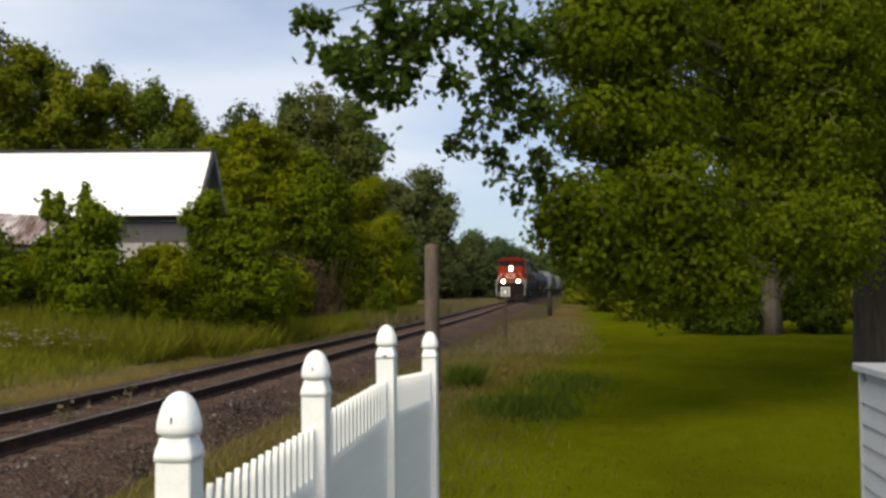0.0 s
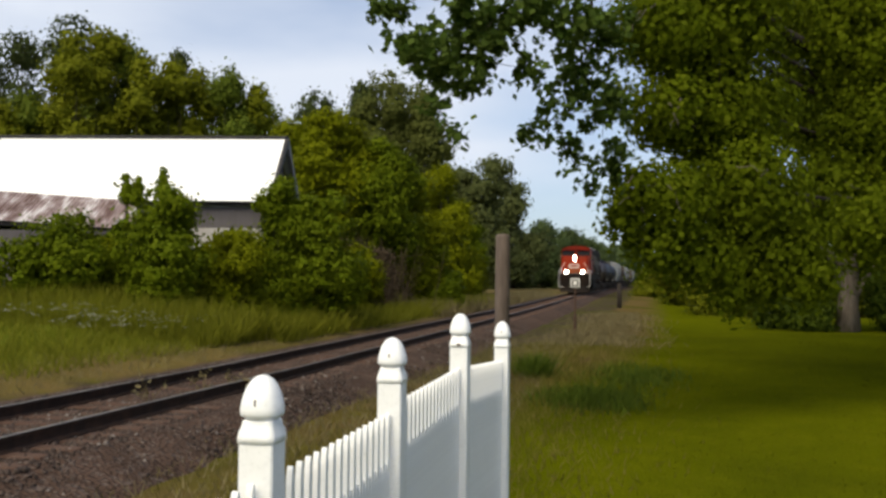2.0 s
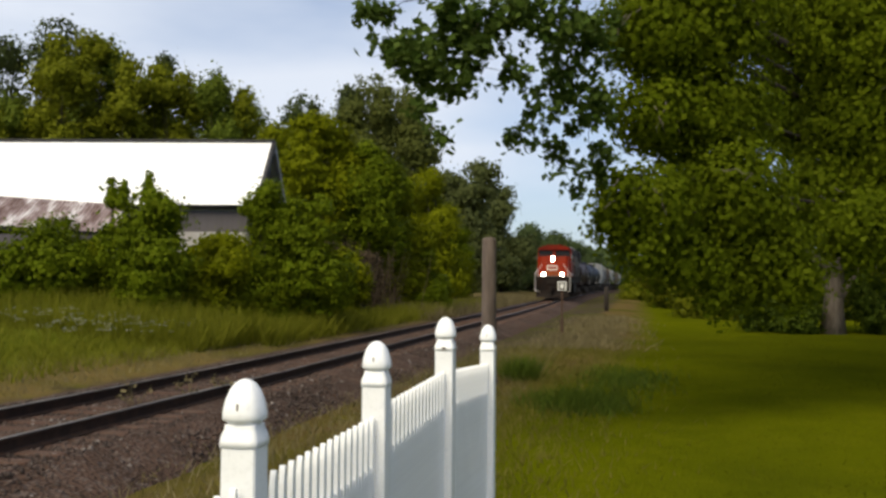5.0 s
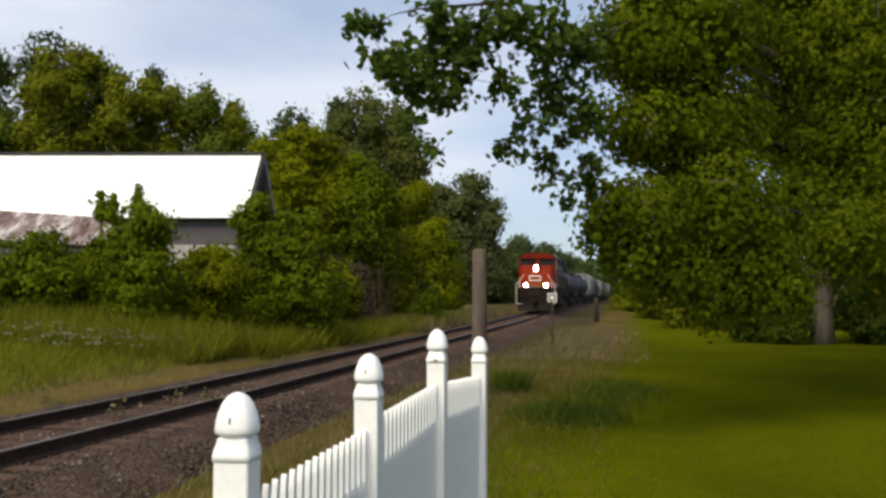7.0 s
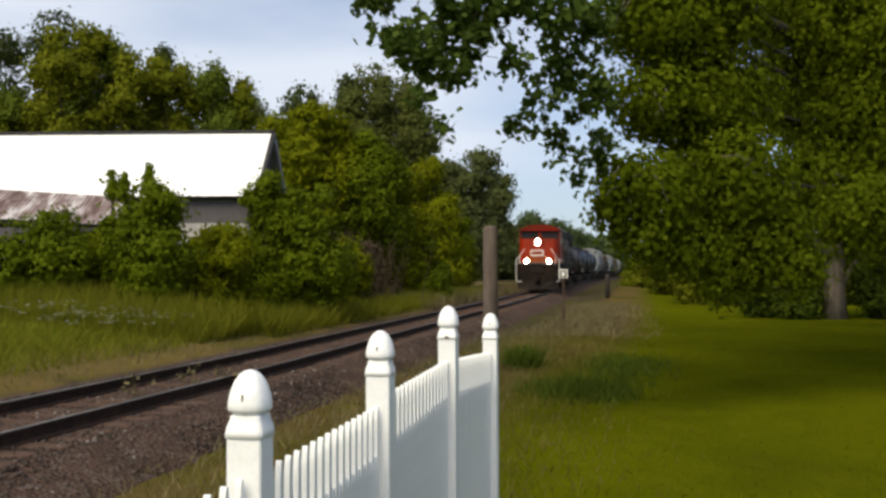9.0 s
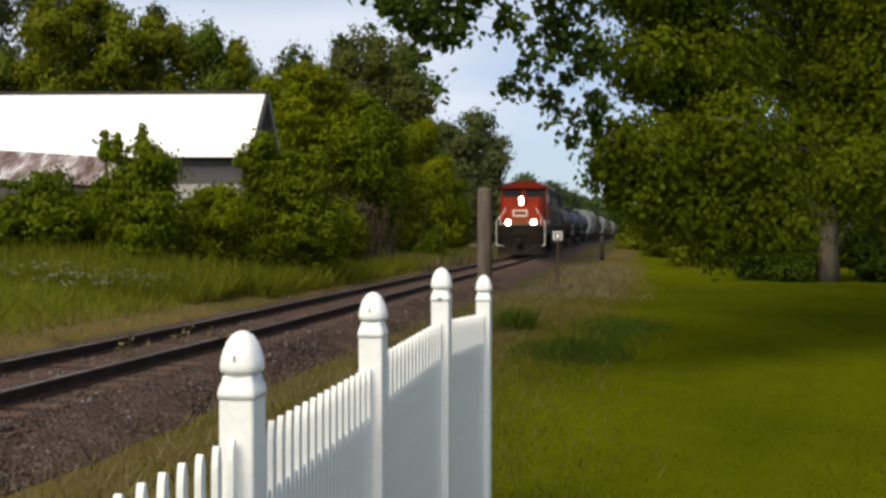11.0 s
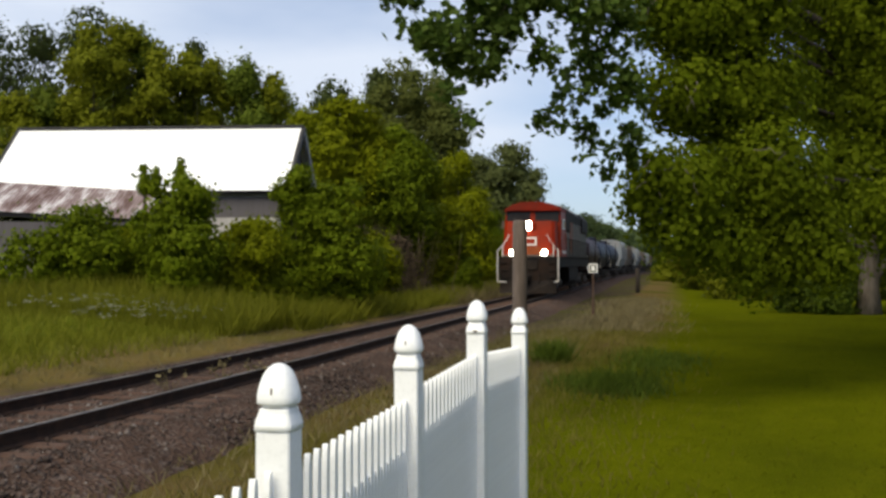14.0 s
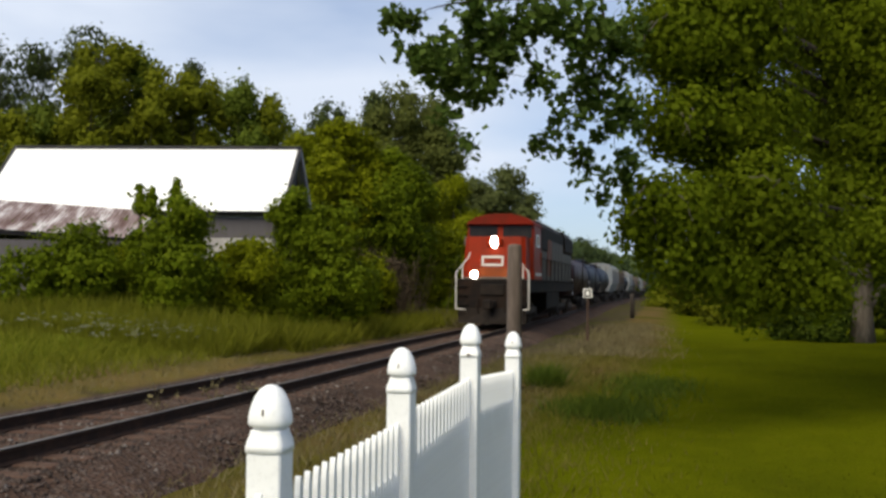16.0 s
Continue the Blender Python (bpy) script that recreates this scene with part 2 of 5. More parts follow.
M_HOPPERBROWN = paint("brown_boxcar_paint", (0.085, 0.070, 0.064), 0.7, dirt=0.5, scale=0.8)
M_LAMP = lamp_mat("headlight_glow", (1.0, 0.93, 0.78), 30.0)
M_SIGNWHITE = paint("sign_white", (0.75, 0.75, 0.74), 0.5, dirt=0.15, scale=6)
M_SIGNBLACK = paint("sign_black", (0.02, 0.02, 0.02), 0.5, dirt=0.1, scale=6)
M_RUSTPOST = paint("rusty_steel_post", (0.06, 0.035, 0.026), 0.8, 0.2, dirt=0.5, scale=5)
M_BARK = bark_mat("dark_furrowed_bark", (0.014, 0.010, 0.007), (0.040, 0.029, 0.022))
M_BARKPALE = bark_mat("pale_bark", (0.085, 0.066, 0.052), (0.17, 0.14, 0.115))
M_DIRT = paint("dark_dirt", (0.16, 0.13, 0.11), 0.9)
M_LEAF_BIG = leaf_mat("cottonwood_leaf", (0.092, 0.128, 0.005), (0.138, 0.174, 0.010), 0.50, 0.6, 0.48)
# cottonwood leaf again, darkened in colour for boughs dim against the sky
M_LEAF_ARM = leaf_mat("shaded_cottonwood_leaf", (0.046, 0.082, 0.012), (0.098, 0.142, 0.030), 0.30, 0.75, 0.40)
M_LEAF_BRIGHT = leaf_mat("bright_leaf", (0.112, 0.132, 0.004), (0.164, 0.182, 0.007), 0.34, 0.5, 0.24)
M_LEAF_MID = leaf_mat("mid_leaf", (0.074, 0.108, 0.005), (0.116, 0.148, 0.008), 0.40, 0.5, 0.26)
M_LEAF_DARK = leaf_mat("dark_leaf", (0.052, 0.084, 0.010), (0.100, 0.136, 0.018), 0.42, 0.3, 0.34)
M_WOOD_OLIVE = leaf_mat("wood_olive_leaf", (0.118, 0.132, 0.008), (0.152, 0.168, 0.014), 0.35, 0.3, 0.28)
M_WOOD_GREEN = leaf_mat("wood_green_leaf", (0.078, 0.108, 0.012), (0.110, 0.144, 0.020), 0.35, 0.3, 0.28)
# distance haze is put into this leaf colour and the next
M_LEAF_HAZE = leaf_mat("haze_greyed_leaf", (0.074, 0.090, 0.028), (0.106, 0.124, 0.046), 0.3, 0.2)
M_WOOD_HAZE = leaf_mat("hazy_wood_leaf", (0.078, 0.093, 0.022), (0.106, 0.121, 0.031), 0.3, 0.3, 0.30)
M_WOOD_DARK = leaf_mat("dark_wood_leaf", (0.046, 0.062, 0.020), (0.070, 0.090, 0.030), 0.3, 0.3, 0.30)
M_BRUSH = leaf_mat("dead_brushwood", (0.046, 0.035, 0.022), (0.088, 0.066, 0.044), 0.3, 0.6, 0.0)
M_GRASS = leaf_mat("lawn_blade", (0.082, 0.092, 0.003), (0.112, 0.120, 0.005), 0.4, 0.3, 0.3)
M_WEED = leaf_mat("meadow_weed", (0.130, 0.140, 0.011), (0.186, 0.188, 0.024), 0.28, 0.3, 0.4)
M_VERGE = leaf_mat("olive_verge_blade", (0.105, 0.098, 0.018), (0.165, 0.140, 0.038), 0.3, 0.5, 0.3)
M_DRY = leaf_mat("dry_grass_stalk", (0.13, 0.108, 0.052), (0.20, 0.168, 0.092), 0.3, 0.5, 0.2)
M_FLOWER = leaf_mat("white_umbel", (0.24, 0.26, 0.20), (0.42, 0.43, 0.38), 0.1, 0.5, 0.3)
# far leaf colour, greyed to carry the haze of distance
M_FAR_HAZE = leaf_mat("far_woods", (0.052, 0.078, 0.028), (0.082, 0.112, 0.044), 0.3, 0.05)


# ---- building helpers ----
class Shape:
    """Vertices and faces gathered from simple solids, made into one mesh."""

    def __init__(self):
        self.v, self.f = [], []

    def add(self, verts, faces, m=None):
        k = len(self.v)
        self.v += [tuple(m @ Vector(p)) if m else tuple(p) for p in verts]
        self.f += [[i + k for i in f] for f in faces]
        return self

    def box(self, x0, x1, y0, y1, z0, z1, c=0.0, m=None):
        """A box; c chamfers all its edges."""
        if c <= 0:
            vs = [(x, y, z) for z in (z0, z1) for y in (y0, y1) for x in (x0, x1)]
            return self.add(vs, [(0, 2, 3, 1), (4, 5, 7, 6), (0, 1, 5, 4), (2, 6, 7, 3), (0, 4, 6, 2), (1, 3, 7, 5)], m)
        bm = bmesh.new()
        bmesh.ops.create_cube(bm, size=1.0)
        for v in bm.verts:
            v.co = ((x0 + x1) / 2 + v.co.x * (x1 - x0), (y0 + y1) / 2 + v.co.y * (y1 - y0), (z0 + z1) / 2 + v.co.z * (z1 - z0))
        bmesh.ops.bevel(bm, geom=bm.edges[:], offset=c, segments=1, affect="EDGES")
        self.add([v.co[:] for v in bm.verts], [[v.index for v in f.verts] for f in bm.faces], m)
        bm.free()
        return self

    def prism(self, outline, y0, y1, m=None):
        """A solid with an outline in x and z, drawn out along y."""
        n = len(outline)
        vs = [(x, y0, z) for x, z in outline] + [(x, y1, z) for x, z in outline]
        fs = [list(range(n))[::-1], list(range(n, 2 * n))] + [[i, (i + 1) % n, n + (i + 1) % n, n + i] for i in range(n)]
        return self.add(vs, [f[::-1] for f in fs], m)

    def tube(self, path, radii, sides=8, cap=True):
        """A tapered round bar along a path."""
        k, n = len(self.v), len(path)
        pts = [Vector(p) for p in path]
        for i, p in enumerate(pts):
            d = (pts[min(i + 1, n - 1)] - pts[max(i - 1, 0)]).normalized()
            a = d.orthogonal().normalized() if abs(d.z) > 0.9 else Vector((0, 0, 1)).cross(d).normalized()
            b = d.cross(a)
            r = radii[i] if isinstance(radii, (list, tuple)) else radii
            for s in range(sides):
                w = 2 * math.pi * s / sides
                self.v.append(tuple(p + a * (r * math.cos(w)) + b * (r * math.sin(w))))
        for i in range(n - 1):
            for s in range(sides):
                s2 = (s + 1) % sides
                self.f.append([k + i * sides + s, k + i * sides + s2, k + (i + 1) * sides + s2, k + (i + 1) * sides + s])
        if cap:
            self.f += [[k + s for s in range(sides)][::-1], [k + (n - 1) * sides + s for s in range(sides)]]
        return self

    def lathe(self, profile, sides=16, square=0.0, m=None):
        """A turned form about z from (radius, height) pairs; square > 0 pulls its round towards a square."""
        vs, fs = [], []
        for r, z in profile:
            for s in range(sides):
                w = 2 * math.pi * (s + 0.5) / sides
                cx, cy = math.cos(w), math.sin(w)
                q = 1 / max(abs(cx), abs(cy))
                g = r * (1 + square * (q - 1))
                vs.append((g * cx, g * cy, z))
        for i in range(len(profile) - 1):
            for s in range(sides):
                s2 = (s + 1) % sides
                fs.append([i * sides + s, i * sides + s2, (i + 1) * sides + s2, (i + 1) * sides + s])
        fs += [list(range(sides))[::-1], [(len(profile) - 1) * sides + s for s in range(sides)]]
        return self.add(vs, fs, m)

    def mesh(self, name, material, smooth=False):
        me = bpy.data.meshes.new(name)
        me.from_pydata(self.v, [], self.f)
        me.materials.append(material)
        if smooth:
            me.polygons.foreach_set("use_smooth", [True] * len(me.polygons))
        me.update()
        return me


def part(name, shape, material, parent, label="", smooth=False, at=None):
    """Links a shape as one mesh object under a thing or under a part."""
    ob = new(name, shape.mesh(name, material, smooth) if isinstance(shape, Shape) else shape)
    ob.parent = parent
    if at is not None:
        ob.matrix_basis = at
    return tagged(ob, label)


def thing(name, label, category, m=None, group="", kind=""):
    ob = new(name)
    ob.empty_display_size = 0.2
    if m is not None:
        ob.matrix_basis = m
    return tagged(ob, label, category, group, kind)


def quads_mesh(name, verts, material, per=4):
    """A mesh of many loose faces, each with `per` corners, from an array (n, per, 3)."""
    n = len(verts)
    me = bpy.data.meshes.new(name)
    me.vertices.add(n * per)
    me.vertices.foreach_set("co", np.ascontiguousarray(verts, dtype=np.float32).ravel())
    me.loops.add(n * per)
    me.loops.foreach_set("vertex_index", np.arange(n * per, dtype=np.int32))
    me.polygons.add(n)
    me.polygons.foreach_set("loop_start", np.arange(0, n * per, per, dtype=np.int32))
    me.materials.append(material)
    me.update(calc_edges=True)
    return me


def leaves(centres, size, rng, droop=0.3, up=0.25, out=None):
    """Rhombic leaves at the given centres, turned at random or, with out, mostly outwards."""
    n = len(centres)
    nrm = rng.normal(size=(n, 3))
    if out is None:
        nrm[:, 2] = np.abs(nrm[:, 2]) + up
    else:
        nrm = nrm * 0.30 + out
    nrm /= np.linalg.norm(nrm, axis=1, keepdims=True)
    d = rng.normal(size=(n, 3)); d[:, 2] -= droop * 2
    d -= nrm * (d * nrm).sum(1, keepdims=True)
    d /= np.linalg.norm(d, axis=1, keepdims=True) + 1e-9
    s = np.cross(nrm, d)
    L = (size * rng.uniform(0.7, 1.25, n))[:, None]
    a = centres - d * L * 0.5
    b = centres - d * L * 0.08 + s * L * 0.46
    c = centres + d * L * 0.55
    e = centres - d * L * 0.08 - s * L * 0.46
    return np.stack([a, b, c, e], axis=1)


def cloud_of_leaves(blobs, clumps, per, spread, rng, flat=0.75, shell=0.55):
    """Leaf centres in clumps that fill uneven blobs (x, y, z, rx, rz), denser to the outside."""
    out, ways = [], []
    vol = np.array([b[3] * b[3] * b[4] for b in blobs]) ** 0.75
    share = vol / vol.sum()
    for (x, y, z, rx, rz), w in zip(blobs, share):
        k = max(3, int(clumps * w))
        d = rng.normal(size=(k, 3)); d /= np.linalg.norm(d, axis=1, keepdims=True)
        r = shell + (1.06 - shell) * rng.random(k) ** 0.6
        r *= 1 + 0.09 * rng.normal(size=k)
        cc = np.array([x, y, z]) + d * r[:, None] * np.array([rx, rx, rz])
        m = rng.poisson(per, k) + 2
        idx = np.repeat(np.arange(k), m)
        sp = spread * rng.uniform(0.6, 1.4, k)
        off = rng.normal(size=(len(idx), 3)) * sp[idx][:, None] * np.array([1, 1, flat])
        p = cc[idx] + off
        out.append(p)
        w = (p - np.array([x, y, z])) / np.array([rx, rx, rz]) + off / (sp[idx][:, None] * 2.0)
        ways.append(w / (np.linalg.norm(w, axis=1, keepdims=True) + 1e-6))
    return np.concatenate(out), np.concatenate(ways)


def limb_path(a, b, rng, bend=0.12, steps=6, sag=0.0):
    a, b = np.array(a, float), np.array(b, float)
    t = np.linspace(0, 1, steps)[:, None]
    L = np.linalg.norm(b - a)
    w = rng.normal(size=(steps, 3)) * bend * L * 0.25 * (t * (1.2 - t))
    w[:, 2] += sag * L * (t[:, 0] * (1 - t[:, 0]))
    return [tuple(p) for p in a + (b - a) * t + w]


def tree(name, label, base, height, blobs, material, bark, n_clumps, per, leaf, spread, seed, trunk_r=0.2, category="tree", group="", bole=True):
    """A tree or tall shrub: tapered trunk, limbs to each part of its crown, crown of loose leaves."""
    rng = np.random.default_rng(seed)
    ob = thing(name, label, category, pose(*base), group)
    rel = [(x - base[0], y - base[1], z - base[2], rx, rz) for x, y, z, rx, rz in blobs]
    s = Shape()
    top = (0.02 * height, 0.0, height * 0.8)
    path = limb_path((0, 0, -0.15), top, rng, 0.06, 8)
    if bole:
        s.tube(path, [trunk_r * (1.25 if i == 0 else 1 - 0.11 * i) for i in range(8)], 9)
    part("trunk", s if bole else Shape().tube([(0, 0, -0.1), (0, 0, height * 0.4)], [trunk_r, trunk_r * 0.6], 7), bark, ob, smooth=True)
    for x, y, z, rx, rz in rel:
        lim = Shape()
        k = min(6, 1 + int(5 * max(0.15, min(1, (z - rz) / max(height, 1)))))
        start = path[k] if bole else (0, 0, 0.1)
        lim.tube(limb_path(start, (x, y, z), rng, 0.15, 5), [trunk_r * f for f in (0.42, 0.34, 0.26, 0.18, 0.08)], 5)
        for _ in range(2):
            d = rng.normal(size=3); d /= np.linalg.norm(d)
            lim.tube(limb_path((x, y, z), (x + d[0] * rx * 0.85, y + d[1] * rx * 0.85, z + d[2] * rz * 0.85), rng, 0.2, 4),
                     [trunk_r * f for f in (0.12, 0.09, 0.06, 0.03)], 4)
        part("limb", lim, bark, ob, smooth=True)
    pts, ways = cloud_of_leaves(rel, n_clumps, per, spread, rng)
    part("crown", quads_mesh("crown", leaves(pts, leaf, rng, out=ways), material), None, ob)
    return ob


def blades(xy, z, h, w, rng, lean=0.5):
    """Grass blades: bent triangles standing at the given places."""
    n = len(xy)
    a = rng.uniform(0, 2 * np.pi, n)
    hh = h * rng.uniform(0.5, 1.2, n)
    s = np.stack([np.cos(a), np.sin(a), np.zeros(n)], 1) * (w * rng.uniform(0.7, 1.3, n))[:, None]
    base = np.column_stack([xy, z])
    tip = base + np.column_stack([rng.normal(size=n) * lean * hh, rng.normal(size=n) * lean * hh, hh])
    return np.stack([base - s, base + s, tip], 1)


def smooth01(t):
    t = np.clip(t, 0, 1)
    return t * t * (3 - 2 * t)


def track_rise(y):
    """The line climbs gently away from the yard."""
    return 0.0048 * np.clip(np.asarray(y, float) - 18.0, 0, 140)


def track_bend(y):
    """The line swings a little to the far side."""
    return -0.8 * smooth01((np.asarray(y, float) - 50.0) / 60.0)


def ground_z(x, y):
    """Height of the ground: level yard, a rise beyond the track, gentle swells."""
    x, y = np.asarray(x, float), np.asarray(y, float)
    z = 0.62 * smooth01((-10.8 - x) / 6.5) + 0.5 * smooth01((-16.0 - x) / 30.0)
    z = z - 0.10 * smooth01((-3.2 - x) / 1.4) * smooth01((x + 11.5) / 1.2)
    z = z - 0.43 * smooth01((x + 3.6) / 2.0) * (1 - smooth01((y - 9.5) / 15.0))
    z = z + 0.04 * np.sin(x * 0.7 + y * 0.31) * np.sin(y * 0.43) * np.clip((x + 3) / 3, 0, 1)
    return z + track_rise(y) * smooth01((x + 15.0) / 4.0) * smooth01((3.0 - x) / 5.0)


# ---- large structure: ground, ballast, track ----
TRACK_X, RAIL_TOP = -7.2, 0.34


def build_ground():
    xs = np.concatenate([[-3000, -1200, -500, -250, -140, -90, -65, -50], np.arange(-42, -14, 1.5), np.arange(-14, 6, 0.4), np.arange(6, 30, 1.5),
                         [32, 40, 55, 80, 140, 300, 800, 3000]])
    ys = np.concatenate([[-3000, -800, -200, -60, -25, -10], np.arange(-5, 30, 0.6), np.arange(30, 80, 2.0), np.arange(80, 200, 8.0),
                         [210, 250, 320, 450, 700, 1200, 2000, 4500]])
    gx, gy = np.meshgrid(xs, ys)
    gz = ground_z(gx, gy)
    w = len(xs)
    s = Shape()
    s.v = [tuple(p) for p in np.stack([gx.ravel(), gy.ravel(), gz.ravel()], 1)]
    s.f = [(j * w + i, j * w + i + 1, (j + 1) * w + i + 1, (j + 1) * w + i) for j in range(len(ys) - 1) for i in range(w - 1)]
    tagged(new("ground", s.mesh("ground", M_GROUND, True)), "mown green lawn, trodden verge and meadow", "ground", kind="structure")


def build_ballast():
    prof = [(-4.6, -0.20), (-5.15, 0.0), (-5.75, 0.16), (-8.65, 0.16), (-9.3, 0.05), (-10.9, -0.14)]
    ys = [-60, -20, 0] + list(np.arange(4, 60, 0.8)) + list(np.arange(62, 160, 6.0)) + [200, 400, 900]
    rng = np.random.default_rng(3)
    s = Shape()
    for y in ys:
        for i, (x, z) in enumerate(prof):
            j = 0.0 if i in (0, 5) else 1.0
            s.v.append((x + float(track_bend(y)) + rng.normal() * 0.07 * j, y, z + float(track_rise(y)) + rng.normal() * 0.012 * j))
    n = len(prof)
    s.f = [(j * n + i, (j + 1) * n + i, (j + 1) * n + i + 1, j * n + i + 1) for j in range(len(ys) - 1) for i in range(n - 1)]
    bed = tagged(new("ballast", s.mesh("ballast", M_BED, True)), "brown-grey crushed stone railway ballast bed", "ballast", kind="structure")
    # loose stones where the camera passes nearest
    k = 26000
    y = 6 + 34 * rng.random(k) ** 1.5
    x = -4.9 - 5.1 * rng.random(k)
    z = np.interp(-x, [-p[0] for p in prof], [p[1] for p in prof]) + track_rise(y)
    r = 0.016 + 0.022 * rng.random(k) ** 2
    dirs = np.array([(1, 0, 0), (0, 1, 0), (-1, 0, 0), (0, -1, 0), (0, 0, 0.8), (0, 0, -0.6)])
    v = dirs[None] * (r[:, None, None] * rng.uniform(0.7, 1.4, (k, 6, 1))) + rng.normal(size=(k, 6, 3)) * r[:, None, None] * 0.25
    a = rng.uniform(0, 6.28, k)
    ca, sa = np.cos(a)[:, None], np.sin(a)[:, None]
    v = np.stack([v[..., 0] * ca - v[..., 1] * sa, v[..., 0] * sa + v[..., 1] * ca, v[..., 2]], -1) + np.stack([x, y, z], 1)[:, None]
    tri = np.array([(0, 1, 4), (1, 2, 4), (2, 3, 4), (3, 0, 4), (1, 0, 5), (2, 1, 5), (3, 2, 5), (0, 3, 5)])
    f = (tri[None] + (np.arange(k) * 6)[:, None, None]).reshape(-1)
    me = bpy.data.meshes.new("stones")
    me.vertices.add(k * 6); me.vertices.foreach_set("co", v.astype(np.float32).ravel())
    me.loops.add(len(f)); me.loops.foreach_set("vertex_index", f.astype(np.int32))
    me.polygons.add(k * 8); me.polygons.foreach_set("loop_start", np.arange(0, k * 24, 3, dtype=np.int32))
    me.materials.append(M_STONE); me.update(calc_edges=True)
    st = new("stones", me); st.parent = bed
    tagged(st, "loose grey and pale crushed stones", kind="stuff")


LINE_Y = [-60.0, 0.0, 18.0] + [20.0 + 4.0 * k for k in range(35)] + [160.0, 900.0]


def along_line(outline):
    """An outline in x and z drawn out along the line's own rise and bend."""
    s, n = Shape(), len(outline)
    for y in LINE_Y:
        s.v += [(x + float(track_bend(y)), y, z + float(track_rise(y))) for x, z in outline]
    s.f = [(j * n + i, j * n + (i + 1) % n, (j + 1) * n + (i + 1) % n, (j + 1) * n + i) for j in range(len(LINE_Y) - 1) for i in range(n)]
    s.f += [list(range(n))[::-1], list(range(len(s.v) - n, len(s.v)))]
    return s


def rail_shape():
    h = RAIL_TOP
    return along_line([(-0.070, h - 0.17), (0.070, h - 0.17), (0.070, h - 0.155), (0.012, h - 0.135), (0.012, h - 0.045), (0.036, h - 0.035), (0.036, h - 0.006),
                       (-0.036, h - 0.006), (-0.036, h - 0.035), (-0.012, h - 0.045), (-0.012, h - 0.135), (-0.070, h - 0.155)])


def build_track():
    tr = thing("railway_track", "rusty steel rails on weathered wooden ties in gravel", "railway track", pose(TRACK_X, 0, 0))
    for sx in (-0.753, 0.753):
        r = part("rail", rail_shape(), M_RAIL, tr, at=pose(sx, 0, 0))
        part("rail_head", along_line([(-0.034, RAIL_TOP - 0.006), (0.034, RAIL_TOP - 0.006), (0.034, RAIL_TOP), (-0.034, RAIL_TOP)]), M_RAILTOP, r, "bright worn rail head")
    return tr


def build_ties(tr):
    rng = random.Random(5)
    me = Shape().box(-1.3, 1.3, -0.115, 0.115, -0.05, 0.17, 0.012).mesh("tie", M_TIE)
    y = 3.0
    while y < 120:
        part("tie", me, None, tr, at=pose(float(track_bend(y)) + rng.uniform(-0.05, 0.05), y, float(track_rise(y)) + rng.uniform(-0.008, 0.008), 0, 0, rng.uniform(-1.2, 1.2)))
        y += 0.51
    rest = Shape()
    while y < 500:
        d, z = float(track_bend(y)), float(track_rise(y))
        rest.box(d - 1.3, d + 1.3, y - 0.115, y + 0.115, z - 0.05, z + 0.168)
        y += 0.51
    tagged(part("far_ties", rest, M_TIE, tr), kind="stuff")


build_ground()
build_ballast()
TRACK = build_track()


# ---- fence ----
FENCE_X = -1.32
POSTS = ((1.45, 1.64), (3.25, 1.635), (4.98, 1.67), (6.80, 1.735), (8.74, 1.61))


def post_shape(top):
    w = 0.061
    return Shape().box(-w, w, -w, w, -0.75, top - 0.215, 0.006)


def cap_shape(top):
    collar = [(0.0612, -0.226), (0.0660, -0.225), (0.0660, -0.204), (0.0645, -0.200), (0.0625, -0.186), (0.0570, -0.172), (0.0535, -0.160), (0.0530, -0.150)]
    bulb = [(0.0530, -0.150), (0.0560, -0.143), (0.0690, -0.136), (0.0725, -0.129), (0.0725, -0.112), (0.0690, -0.090), (0.0620, -0.064), (0.0510, -0.037),
            (0.036, -0.016), (0.018, -0.004), (0.003, 0.0)]
    s = Shape().lathe([(r, z + top) for r, z in collar], 28, 0.85)
    return s.lathe([(r, z + top) for r, z in bulb], 28, 0.25)


def picket_mesh(name, w, h):
    t = 0.011
    o = [(-w, -0.36), (w, -0.36), (w, h - 0.065), (w * 0.72, h - 0.025), (w * 0.42, h - 0.004), (w * 0.15, h), (-w * 0.15, h), (-w * 0.42, h - 0.004), (-w * 0.72, h - 0.025), (-w, h - 0.065)]
    return Shape().prism(o, -t, t, pose(0, 0, 0, 0, 0, 90)).mesh(name, M_VINYL)


